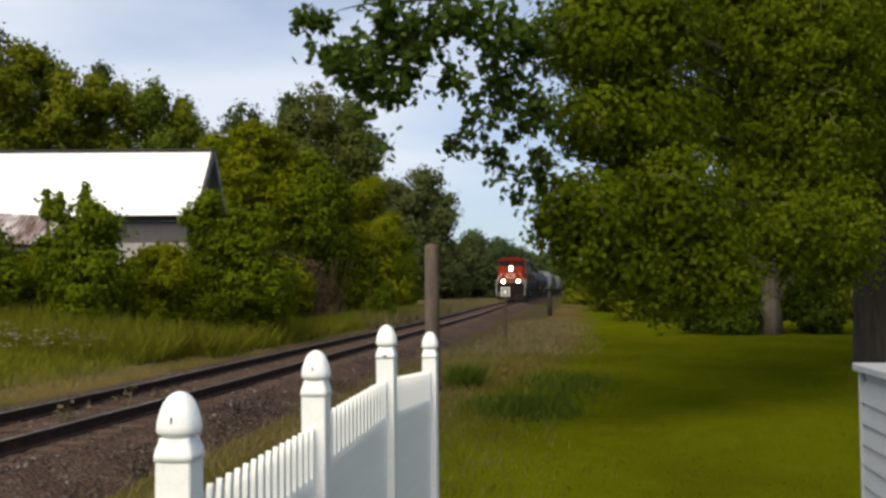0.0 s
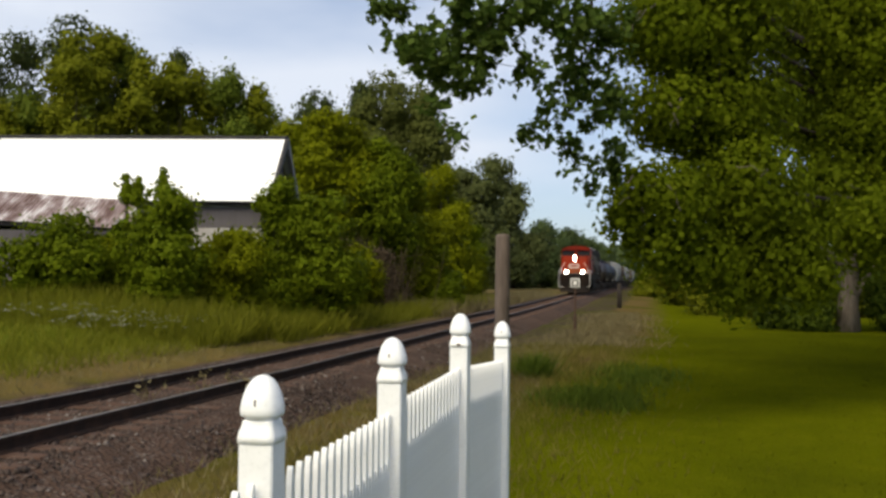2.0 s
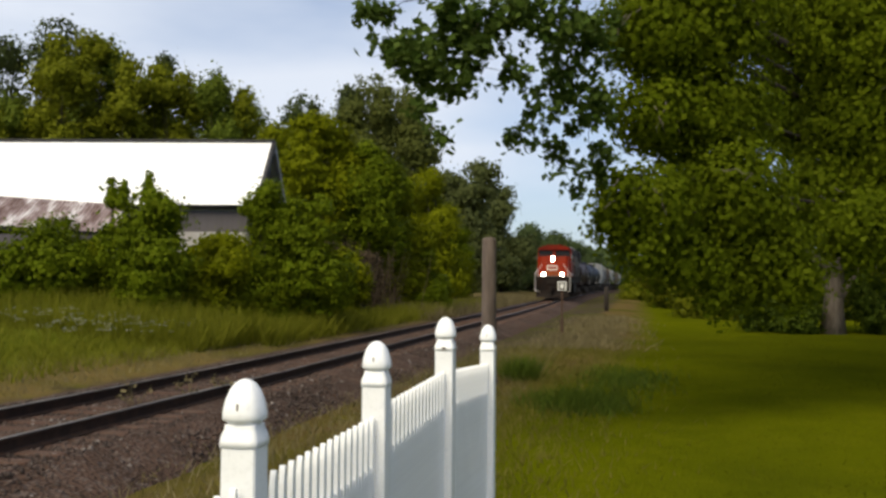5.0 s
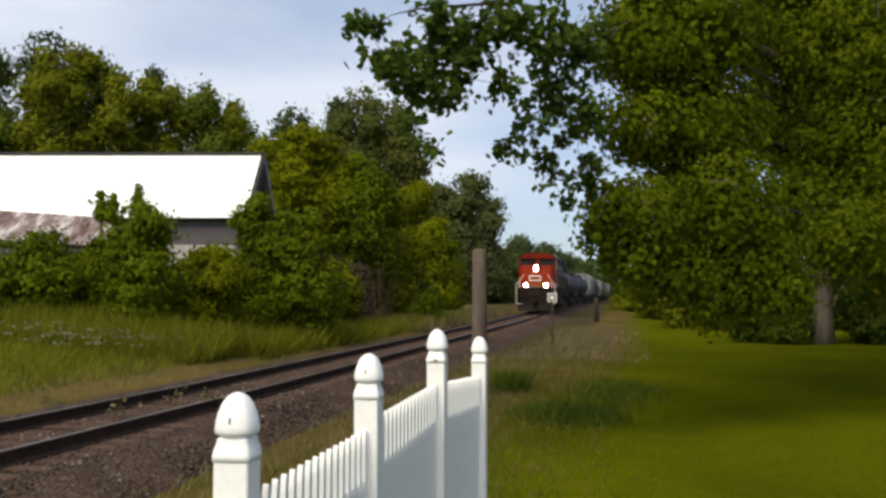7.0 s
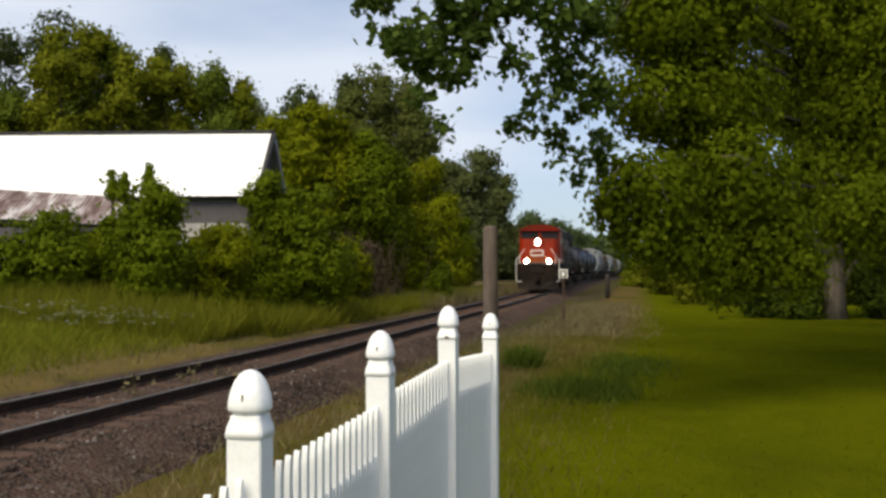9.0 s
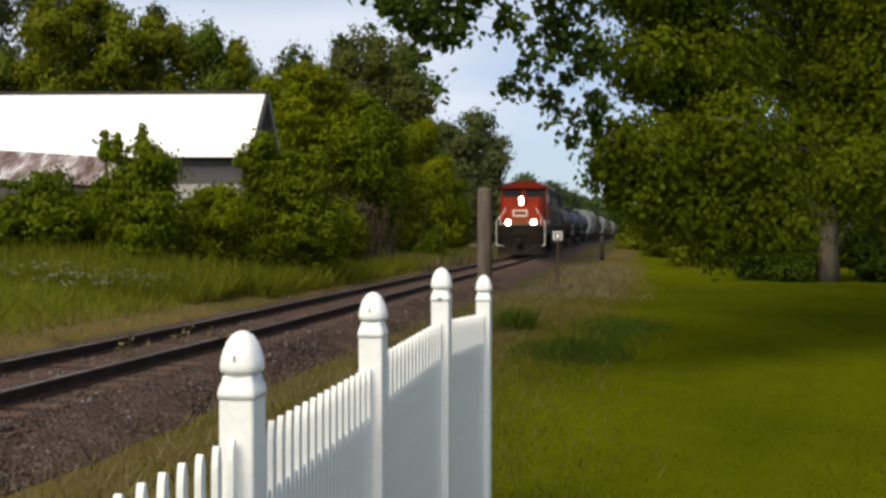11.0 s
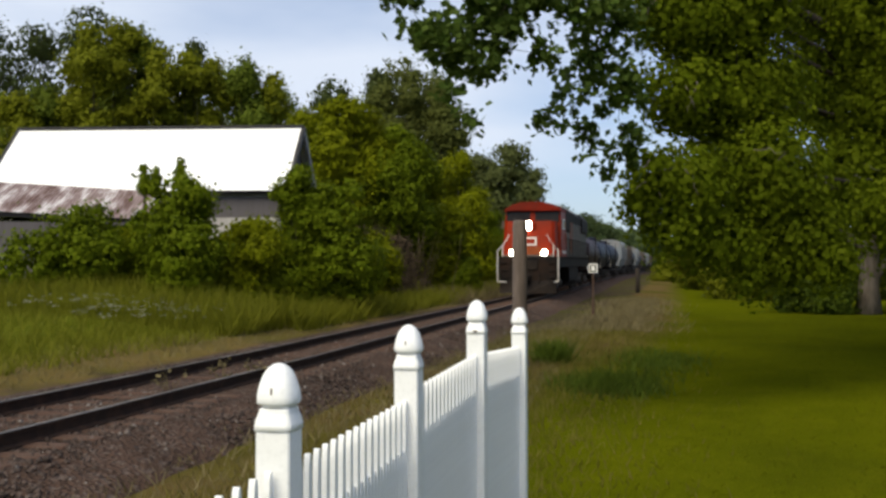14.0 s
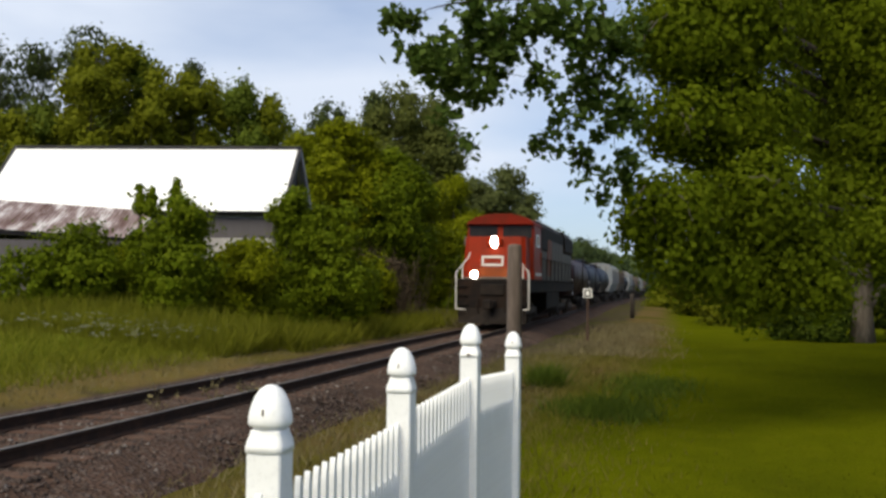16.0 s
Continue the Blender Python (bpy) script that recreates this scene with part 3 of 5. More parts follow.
def build_fence():
    f = thing("picket_fence", "white vinyl picket fence with gothic post caps", "fence", pose(FENCE_X, 0, 0))
    for y, top in POSTS:
        p = part("post", post_shape(top), M_VINYL, f, at=pose(0, y, 0))
        c = part("post_cap", cap_shape(top), M_VINYL, p, "white gothic post cap, streaked with dirt", smooth=True)
        part("dirt_mark", Shape().box(-0.012, 0.010, -0.072, -0.066, top - 0.217, top - 0.200, 0.002).box(0.008, 0.020, -0.072, -0.066, top - 0.212, top - 0.206, 0.001)
             if 6 < y < 7 else Shape().box(-0.003, 0.003, -0.0725, -0.066, top - 0.100, top - 0.078, 0.001), M_DIRT, c, "dark speck of dirt")
    tops = ((1.295, 1.285), (1.275, 1.30), (1.335, 1.375), (1.365, 1.28))
    for i in range(4):
        y0, y1 = POSTS[i][0] + 0.061, POSTS[i + 1][0] - 0.061
        za, zb = tops[i]
        tall, short = picket_mesh("tall_picket", 0.0175, 1.30), picket_mesh("short_picket", 0.0200 if i else 0.030, 1.06)
        for z in (-0.28, 0.36, 0.94):
            dz = (zb - za)
            part("fence_rail", Shape().box(-0.010, 0.009, 0, y1 - y0, z, z + 0.075, 0.003), M_VINYL, f, at=pose(0, y0, za - 1.30, math.degrees(math.atan2(dz, y1 - y0))))
        n = int((y1 - y0) / (0.0485 if i else 0.062))
        pitch = (y1 - y0) / n
        for k in range(n):
            y = y0 + (k + 0.5) * pitch
            z = za + (zb - za) * (y - y0) / (y1 - y0) - 1.30
            part("picket", tall if k % 2 == 0 else short, None, f, at=pose(0, y, z))
    return f


build_fence()


# ---- post stump, marker sign, small post ----
def build_pole():
    p = thing("wooden_pole", "short weathered grey-brown wooden utility pole, cut off", "pole", pose(-2.97, 19.8, 0))
    part("shaft", Shape().lathe([(0.165, -0.3), (0.155, 0.2), (0.145, 1.4), (0.138, 2.82), (0.12, 2.87), (0.02, 2.885)], 14), M_POLE, p, smooth=True)
    part("base_collar", Shape().lathe([(0.19, -0.1), (0.185, 0.10), (0.16, 0.14)], 14), M_RUSTPOST, p)


def build_sign():
    s = thing("marker_sign", "small white square railway marker on a rusty post", "sign", pose(-2.92, 37.6, 0, 0, 0, -4))
    part("post", Shape().box(-0.035, 0.035, -0.012, 0.012, -0.2, 1.78, 0.004).box(-0.012, 0.012, 0.0, 0.035, -0.2, 1.78, 0.0).box(-0.055, 0.055, -0.03, 0.05, -0.2, 0.72, 0.008), M_RUSTPOST, s)
    b = part("board", Shape().box(-0.165, 0.165, -0.032, -0.014, 1.75, 2.08, 0.008), M_SIGNWHITE, s)
    rim = Shape()
    for x0, x1, z0, z1 in ((-0.12, 0.12, 1.99, 2.04), (-0.12, 0.12, 1.78, 1.83), (-0.12, -0.065, 1.83, 1.99), (0.065, 0.12, 1.83, 1.99)):
        rim.box(x0, x1, -0.036, -0.032, z0, z1)
    part("black_mark", rim, M_SIGNBLACK, b, "plain black square outline")
    foot = thing("stone_heap", "little heap of stones at the sign post", "stones", pose(-2.92, 37.6, 0), kind="stuff")
    h = Shape()
    rng = random.Random(8)
    for _ in range(24):
        h.lathe([(0.02, 0), (0.05, 0.03), (0.02, 0.06)], 6, m=pose(rng.gauss(0, 0.16), rng.gauss(0, 0.12), rng.uniform(0, 0.03), 0, 0, rng.uniform(0, 90)))
    part("stones", h, M_STONE, foot)


def build_small_post():
    x, y, h = -2.4, 69.0, 1.6
    p = thing("short_post", "short dark wooden post in dry grass", "post", pose(x, y, float(ground_z(x, y))))
    part("shaft", Shape().lathe([(0.16, -0.2), (0.15, h * 0.9), (0.11, h), (0.01, h + 0.01)], 10), M_DARKPOST, p, smooth=True)


build_pole()
build_sign()
build_small_post()


# ---- barn with lean-to ----
def build_barn():
    b = thing("barn", "old grey barn with a white metal roof", "barn", pose(-15.16, 40.0, 0.9, 0, 0, 9))
    # local: x runs from 0 to -L along the ridge, -y faces the track side
    L, half, ridge, eave = 12.1, 3.0, 6.92, 4.1
    part("wall", Shape().box(-L + 0.25, -0.25, -half + 0.25, -half + 0.40, 3.0, eave + 0.12), M_BARNWALL, b)
    part("lower_wall", Shape().box(-L + 0.24, -0.24, -half + 0.23, -half + 0.40, 1.0, 3.0), M_BLOCKWALL, b, "pale lower wall")
    part("frieze_board", Shape().box(-L + 0.24, -0.24, -half + 0.22, -half + 0.25, eave - 0.30, eave - 0.10, 0.005), M_FRIEZE, b, "pale grey board under the eave")
    part("wall", Shape().box(-L + 0.25, -0.25, half - 0.40, half - 0.25, 0.0, eave + 0.12), M_BARNWALL, b)
    part("foundation", Shape().box(-L + 0.2, -0.2, -half + 0.2, half - 0.2, -0.6, 1.0), M_BLOCKWALL, b, "pale block foundation")
    for x in (-0.40, -L + 0.25):
        o = [(-half + 0.40, 1.0), (half - 0.40, 1.0), (half - 0.40, eave + 0.1), (0, ridge - 0.25), (-half + 0.40, eave + 0.1)]
        part("gable_wall", Shape().prism(o, -0.08, 0.08, pose(x + 0.08, 0, 0, 0, 0, 90)), M_BARNWALL, b)
    slope = math.hypot(half, ridge - eave)
    ang = math.degrees(math.atan2(ridge - eave, half))
    for side in (0, 1):
        m = pose(-L / 2, 0, ridge, 0, 0, 180 * side) @ pose(0, 0, 0, ang)
        r = part("roof_slope", Shape().box(-L / 2, L / 2, -slope - 0.1, 0, -0.05, 0.0), M_ROOFWHITE, b, "white sheet metal roof", at=m)
        ribs = Shape()
        for k in range(23):
            x = -L / 2 + 0.15 + k * (L - 0.3) / 22
            ribs.box(x - 0.02, x + 0.02, -slope - 0.1, -0.02, 0.0, 0.022)
        part("standing_seams", ribs, M_ROOFWHITE, r)
        part("fascia", Shape().box(-L / 2, L / 2, -slope - 0.14, -slope - 0.1, -0.15, 0.01), M_TRIMDARK, r, "dark eave board")
        for x0, x1 in ((-L / 2 - 0.14, -L / 2), (L / 2, L / 2 + 0.14)):
            part("rake_board", Shape().box(x0, x1, -slope - 0.14, 0.0, -0.24, 0.02), M_FRIEZE if side else M_TRIMDARK, r, "pale rake board" if side else "dark rake board")
    part("ridge_cap", Shape().box(-L - 0.1, 0.1, -0.12, 0.12, ridge - 0.06, ridge + 0.07, 0.03), M_TRIMDARK, b, "dark ridge cap")
    part("soffit", Shape().box(-L, 0.0, -half + 0.05, -half + 0.25, eave - 0.02, eave + 0.03), M_GREYWHITE, b)


def build_shed():
    s = thing("shed", "low grey shed with a rusty corrugated roof", "shed", pose(-19.3, 36.0, 0.8, 0, 0, 20))
    L, depth = 6.5, 3.6
    dz = 1.25
    ang = math.degrees(math.atan2(dz, depth))
    m = pose(0, 0, 4.08, 0, 3) @ pose(0, 0, 0, ang)
    n, amp = 130, 0.018
    vs, fs = [], []
    for i in range(n + 1):
        x = -L * i / n
        z = amp * math.sin(i * 2.2)
        drop = 0.0
        vs += [(x, 0, z), (x, -depth - 0.15, z + drop), (x, 0, z - 0.012), (x, -depth - 0.15, z - 0.012)]
    for i in range(n):
        a, b = 4 * i, 4 * i + 4
        fs += [(a, b, b + 1, a + 1), (a + 2, a + 3, b + 3, b + 2), (a + 1, b + 1, b + 3, a + 3)]
    roof = part("roof", Shape().add(vs, fs), M_RUST, s, "rusty, streaked corrugated sheet roof", at=m)
    part("eave_board", Shape().box(-L, 0, -depth - 0.10, -depth - 0.06, -0.20, -0.03), M_TRIMDARK, roof)
    part("wall", Shape().box(-L + 0.1, -0.1, -depth + 0.05, -depth + 0.15, -0.4, 2.75), M_BARNWALL, s)
    part("side_wall", Shape().box(-0.25, -0.1, -depth + 0.15, -0.1, -0.4, 2.75), M_BARNWALL, s)
    part("side_wall", Shape().box(-L + 0.1, -L + 0.25, -depth + 0.15, -0.1, -0.4, 2.75), M_BARNWALL, s)
    part("corner_post", Shape().box(-L - 0.02, -L + 0.12, -depth - 0.02, -depth + 0.12, -0.4, 3.05, 0.01), M_GREYWHITE, s, "pale corner post")


build_barn()
build_shed()


# ---- porch wall with lap siding ----
def build_porch_wall():
    w = thing("porch_wall", "low porch wall clad in pale grey lap siding", "wall", pose(1.35, 5.26, 0))
    part("core", Shape().box(0.02, 0.14, -3.6, -0.01, -0.6, 1.55), M_SIDING, w)
    z = -0.5
    while z < 1.5:
        o = [(0.02, z), (-0.004, z), (0.012, z + 0.105), (0.02, z + 0.105)]
        part("siding_board", Shape().prism(o, -3.6, -0.03), M_SIDING, w)
        z += 0.1
    part("corner_board", Shape().box(-0.008, 0.15, -0.03, 0.0, -0.6, 1.55, 0.004), M_SIDING, w)
    part("wall_cap", Shape().box(-0.03, 0.17, -3.6, 0.02, 1.55, 1.59, 0.006), M_SIDING, w)


build_porch_wall()


# ---- the large cottonwood over the lawn ----
BOUGHS_HIGH = ((0.4, 18.3, 8.5, 1.80), (3.1, 20.9, 9.7, 2.44), (5.8, 23.5, 9.3, 3.06), (1.7, 22.5, 13.0, 3.06), (5.7, 25.3, 14.6, 3.73), (-1.6, 14.8, 7.2, 0.60),
               (6.8, 23.8, 6.2, 2.69), (10.4, 28.6, 9.2, 4.33), (10.1, 29.3, 15.5, 4.50))
BOUGHS_MID = ((9.0, 28.6, 4.2, 1.7), (10.8, 29.2, 4.4, 2.0), (0.0, 16.3, 6.0, 0.80), (0.8, 17.4, 6.3, 1.42), (2.95, 22.0, 7.6, 1.45), (4.2, 20.6, 6.7, 1.75), (0.1, 16.4, 4.6, 0.70), (1.0, 17.5, 4.8, 1.23),
              (2.95, 22.0, 5.6, 1.15), (4.3, 20.8, 5.0, 1.55), (-0.3, 16.8, 3.4, 0.55), (0.2, 17.4, 3.2, 0.85), (1.5, 18.7, 3.5, 1.20), (3.6, 22.6, 3.9, 1.0), (4.9, 22.4, 3.7, 1.2))
BOUGHS_LOW = ((0.0, 17.4, 2.5, 0.42), (0.7, 18.0, 2.4, 0.58), (1.7, 18.8, 2.2, 0.70), (2.6, 18.5, 2.0, 0.45), (3.9, 20.2, 3.0, 0.75), (1.2, 18.3, 1.8, 0.34),
              (5.1, 21.5, 2.9, 0.89), (2.3, 18.9, 2.5, 0.70))
ARM = ((-3.3, 12.5, 5.4, 0.30), (-2.9, 12.6, 4.9, 0.36), (-2.4, 12.9, 4.5, 0.28), (-2.2, 12.9, 5.2, 0.31), (-1.7, 13.3, 5.6, 0.41), (-1.7, 13.4, 4.8, 0.28),
       (-2.8, 12.6, 4.2, 0.19), (-2.5, 12.5, 3.8, 0.13), (-3.1, 12.5, 4.9, 0.29), (-2.0, 13.2, 5.5, 0.34), (-2.5, 12.9, 5.6, 0.33), (-1.2, 13.7, 5.5, 0.46),
       (-3.09, 13.19, 5.07, 0.24), (-2.91, 13.44, 4.8, 0.24), (-2.67, 13.69, 5.16, 0.28), (-2.5, 13.33, 4.61, 0.2), (-2.32, 13.57, 4.9, 0.24), (-2.2, 13.8, 5.31, 0.28), (-2.72, 13.27, 5.32, 0.28), (-3.06, 13.41, 4.73, 0.16), (-2.44, 13.74, 5.48, 0.28))
DROOP = ((-1.1, 14.5, 5.0, 0.48), (-0.8, 14.6, 4.4, 0.42), (-1.4, 13.9, 4.2, 0.26), (-1.7, 13.9, 4.0, 0.22), (-1.2, 14.3, 3.7, 0.27), (-1.0, 14.6, 3.4, 0.19),
         (-0.7, 14.9, 3.7, 0.33), (-0.8, 14.5, 5.5, 0.48))
EDGE = ((-0.52, 16.85, 3.05, 0.26), (-0.40, 16.9, 2.75, 0.24), (-0.74, 16.82, 2.85, 0.15))


def forward(boughs, f):
    """Boughs drawn out towards the open yard."""
    return tuple((x * f, y * f, 1.96 + (z - 1.96) * f, r * f) for x, y, z, r in boughs)


BOUGHS_MID = tuple(b for b in BOUGHS_MID if b[2] > 4.0) + forward([b for b in BOUGHS_MID if b[2] <= 4.0], 0.91)
BOUGHS_LOW, EDGE = forward(BOUGHS_LOW, 0.90), forward(EDGE, 0.92)


def build_cottonwood():
    rng = np.random.default_rng(21)
    t = thing("cottonwood_tree", "large cottonwood with drooping leafy boughs over the lawn", "tree", pose(7.15, 26.6, 0))
    base = np.array([7.15, 26.6, 0.0])
    s = Shape()
    s.tube([(0.1, 0, -0.3), (0.05, 0, 0.25), (0, 0, 1.2), (-0.05, -0.1, 3.0), (-0.2, -0.3, 5.5), (-0.1, -0.2, 9.0), (0.4, 0, 13.0)], [0.78, 0.60, 0.52, 0.49, 0.44, 0.34, 0.16], 14)
    part("trunk", s, M_BARK, t, "dark furrowed trunk", smooth=True)
    forks = [np.array(p) for p in ((-0.05, -0.1, 3.0), (-0.15, -0.2, 4.4), (-0.2, -0.3, 5.5), (-0.15, -0.25, 7.2))]
    for i, (x, y, z, r) in enumerate(BOUGHS_HIGH + BOUGHS_MID):
        lim = Shape()
        end = np.array([x, y, z]) - base
        f = forks[min(3, max(0, int((z - 2.5) / 2)))]
        lim.tube(limb_path(f, end, rng, 0.10, 7, 0.12), [0.15, 0.12, 0.09, 0.065, 0.045, 0.03, 0.018], 7)
        for _ in range(5):
            d = rng.normal(size=3); d /= np.linalg.norm(d)
            lim.tube(limb_path(end, end + d * r * 0.9, rng, 0.2, 4), [0.03, 0.022, 0.015, 0.007], 5)
        part("limb", lim, M_BARK, t, smooth=True)
    lim = Shape()
    # the bough that reaches over the fence, with its side twigs
    root, mid = np.array((-1.0, 14.6, 6.6)) - base, np.array((-1.6, 13.3, 5.85)) - base
    lim.tube(limb_path(forks[2], root, rng, 0.06, 7, 0.15), [0.17, 0.15, 0.13, 0.11, 0.09, 0.07, 0.05], 7)
    tip = np.array((-3.0, 12.5, 5.55)) - base
    lim.tube(limb_path(root, mid, rng, 0.05, 5, 0.05), [0.05, 0.045, 0.04, 0.034, 0.028], 6)
    lim.tube(limb_path(mid, tip, rng, 0.08, 6, 0.08), [0.028, 0.024, 0.020, 0.016, 0.012, 0.007], 6)
    hang = np.array((-0.9, 14.6, 5.6)) - base
    lim.tube(limb_path(root, hang, rng, 0.08, 5), [0.04, 0.034, 0.028, 0.022, 0.016], 6)
    up = [mid + (tip - mid) * f for f in (0.0, 0.25, 0.5, 0.75, 1.0)]
    for x, y, z, r in sorted(ARM, key=lambda c: -c[2]):
        e = np.array([x, y, z]) - base
        a = min([q for q in up if q[2] > e[2] + 0.02] or up, key=lambda q: np.linalg.norm(q - e))
        up.append(e)
        lim.tube(limb_path(a, e, rng, 0.25, 4, 0.12), [0.006, 0.005, 0.004, 0.002], 5)
    up = [hang]
    for x, y, z, r in sorted(DROOP, key=lambda c: -c[2]):
        e = np.array([x, y, z]) - base
        a = min(up, key=lambda q: np.linalg.norm(q - e))
        up.append(e)
        lim.tube(limb_path(a, e, rng, 0.25, 5, 0.12), [0.007, 0.006, 0.005, 0.004, 0.002], 5)
    part("limb", lim, M_BARK, t, "thin arching limb with bare twigs", smooth=True)

    def rel(bl, f=0.9):
        return [(x - base[0], y - base[1], z - base[2], r, r * f) for x, y, z, r in bl]
    # the boughs hang apart, with dark gaps between them
    spaced = [(x, y, z, r * 0.88) for x, y, z, r in BOUGHS_MID]
    dense, dense_out = cloud_of_leaves(rel(spaced), 6000, 22, 0.165, rng, 0.8, 0.35)
    high, high_out = cloud_of_leaves([(x, y, z, r * 0.9, q * 0.9) for x, y, z, r, q in rel(BOUGHS_HIGH)], 4000, 22, 0.25, rng, 0.8, 0.4)
    low, low_out = cloud_of_leaves(rel(BOUGHS_LOW + EDGE), 1000, 18, 0.14, rng, 1.0, 0.2)
    arm, _ = cloud_of_leaves(rel(ARM), 235, 13, 0.065, rng, 1.0, 0.1)
    droop, _ = cloud_of_leaves(rel(DROOP), 130, 12, 0.07, rng, 1.0, 0.1)
    # pale twigs that show between the leaves
    for x, y, z, r in BOUGHS_MID:
        c = np.array([x, y, z]) - base
        for _ in range(2):
            a = c + np.array([rng.uniform(-0.6, 0.6), -0.95, rng.uniform(-0.2, 0.5)]) * r
            e = a + np.array([rng.uniform(-0.6, 0.5), -0.15, rng.uniform(-0.7, 0.1)]) * min(r, 1.0)
            part("twig", Shape().tube(limb_path(a, e, rng, 0.7, 7), [0.010, 0.009, 0.008, 0.007, 0.006, 0.005, 0.003], 5), M_BARKPALE, t, "pale bare twig among the leaves", smooth=True)
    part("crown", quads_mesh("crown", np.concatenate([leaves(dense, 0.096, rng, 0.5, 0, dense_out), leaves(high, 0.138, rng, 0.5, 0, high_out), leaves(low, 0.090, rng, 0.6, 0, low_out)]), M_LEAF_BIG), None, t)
    for pts in (arm, droop):
        part("outer_bough", quads_mesh("outer_bough", leaves(pts, 0.118, rng, 0.7), M_LEAF_ARM), None, t, "airy bough with single leaves against the sky")


build_cottonwood()

# ---- woods, hedge and shrubs: x, y, height, width ----
BACK = ((-60.7, 73.3, 21.7, 7.1), (-56.5, 74.2, 21.7, 7.1), (-51.9, 75.2, 21.0, 5.2), (-47.7, 76.1, 22.5, 5.2), (-44.3, 76.8, 21.1, 4.2), (-38.2, 73.2, 16.9, 4.9),
        (-42.2, 84.4, 21.2, 2.3), (-32.4, 72.4, 16.1, 5.2), (-30.2, 74.9, 14.9, 4.4), (-27.9, 80.5, 16.8, 4.2), (-25.1, 84.1, 18.1, 2.9), (-22.7, 84.6, 19.3, 5.4), (-20.9, 89.3, 18.9, 3.6))
FILL = ((-45.2, 63.5, 13.0, 5.0), (-44.5, 65.2, 14.0, 5.0), (-42.8, 66.9, 16.8, 5.0), (-40.4, 64.5, 18.0, 5.0), (-39.2, 66.2, 18.9, 5.0), (-37.9, 67.9, 17.8, 5.0), (-35.6, 65.6, 16.6, 4.2), (-34.1, 67.4, 16.7, 4.2), (-33.2, 69.2, 16.4, 4.2), (-29.5, 66.9, 15.7, 4.2), (-28.3, 68.7, 15.1, 4.2), (-22.2, 76.6, 16.0, 4.6), (-20.0, 77.1, 16.7, 4.6), (-17.8, 77.6, 16.0, 4.6))
MIDDLE = ((-21.7, 58.5, 10.9, 4.5), (-16.9, 52.4, 10.5, 4.6), (-14.8, 53.9, 9.3, 4.0), (-13.9, 58.2, 7.9, 3.7), (-14.6, 70.3, 9.6, 4.6), (-16.2, 88.4, 6.2, 3.5))
FAR_LEFT = ((-27.6, 146.0, 17.5, 8.5), (-24.1, 147.7, 19.3, 10.8), (-23.0, 166.0, 17.4, 9.0), (-21.0, 192.0, 12.0, 12.0), (-18.5, 216.0, 11.5, 13.0), (-16.5, 246.0, 11.5, 13.0), (-16.0, 285.0, 12.0, 14.0))
SHRUBS = ((-24.8, 31.5, 3.6, 3.0), (-22.5, 32.5, 3.2, 2.4), (-19.4, 30.1, 3.0, 3.5), (-15.7, 30.3, 4.3, 2.8), (-18.4, 31.8, 2.7, 1.6), (-14.2, 32.7, 3.2, 2.1), (-13.0, 37.0, 4.9, 3.5), (-14.0, 36.4, 5.5, 2.0),
          (-15.3, 38.6, 3.6, 2.0), (-13.5, 43.6, 3.0, 2.4), (-13.1, 58.5, 3.6, 3.0), (-13.9, 73.7, 3.8, 2.9))
RIGHT = ((0.2, 112.5, 3.9, 4.3), (2.2, 87.3, 4.8, 5.2), (4.5, 64.3, 5.4, 5.2), (7.6, 62.9, 6.0, 5.3), (11.9, 65.8, 6.1, 5.2), (15.3, 66.5, 6.1, 5.5), (18.1, 65.1, 6.0, 5.3), (22.3, 66.0, 6.0, 5.3))


def crown_blobs(x, y, z0, h, w, rng, low=0.25, n=11, taper=0.55):
    """Uneven blobs that make up a crown of that width from low * h to h."""
    out = []
    for i in range(n):
        f = (i + rng.random()) / n
        z = z0 + h * (low + (0.93 - low) * f)
        half = w / 2 * (1 - taper * max(0.0, f - 0.35) / 0.65) * (0.8 + 0.2 * min(1, f * 4))
        a, d = rng.uniform(0, 6.283), half * 0.62 * rng.random() ** 0.5
        r = half * rng.uniform(0.38, 0.58)
        out.append((x + d * math.cos(a), y + d * math.sin(a), z, r, r * rng.uniform(0.75, 1.1)))
    out.append((x, y, z0 + h * 0.93, w * 0.13, h * 0.07))
    return out


def plant(name, label, spec, material, bark, clumps, per, leaf, spread, seed, low, trunk_r, category, group, taper=0.55, bole=True):
    x, y, h, w = spec
    rng = np.random.default_rng(seed)
    z0 = float(ground_z(x, y))
    return tree(name, label, (x, y, z0), h, crown_blobs(x, y, z0, h, w * 1.08, rng, low, taper=taper), material, bark, clumps, per, leaf, spread, seed + 500, trunk_r, category, group, bole)


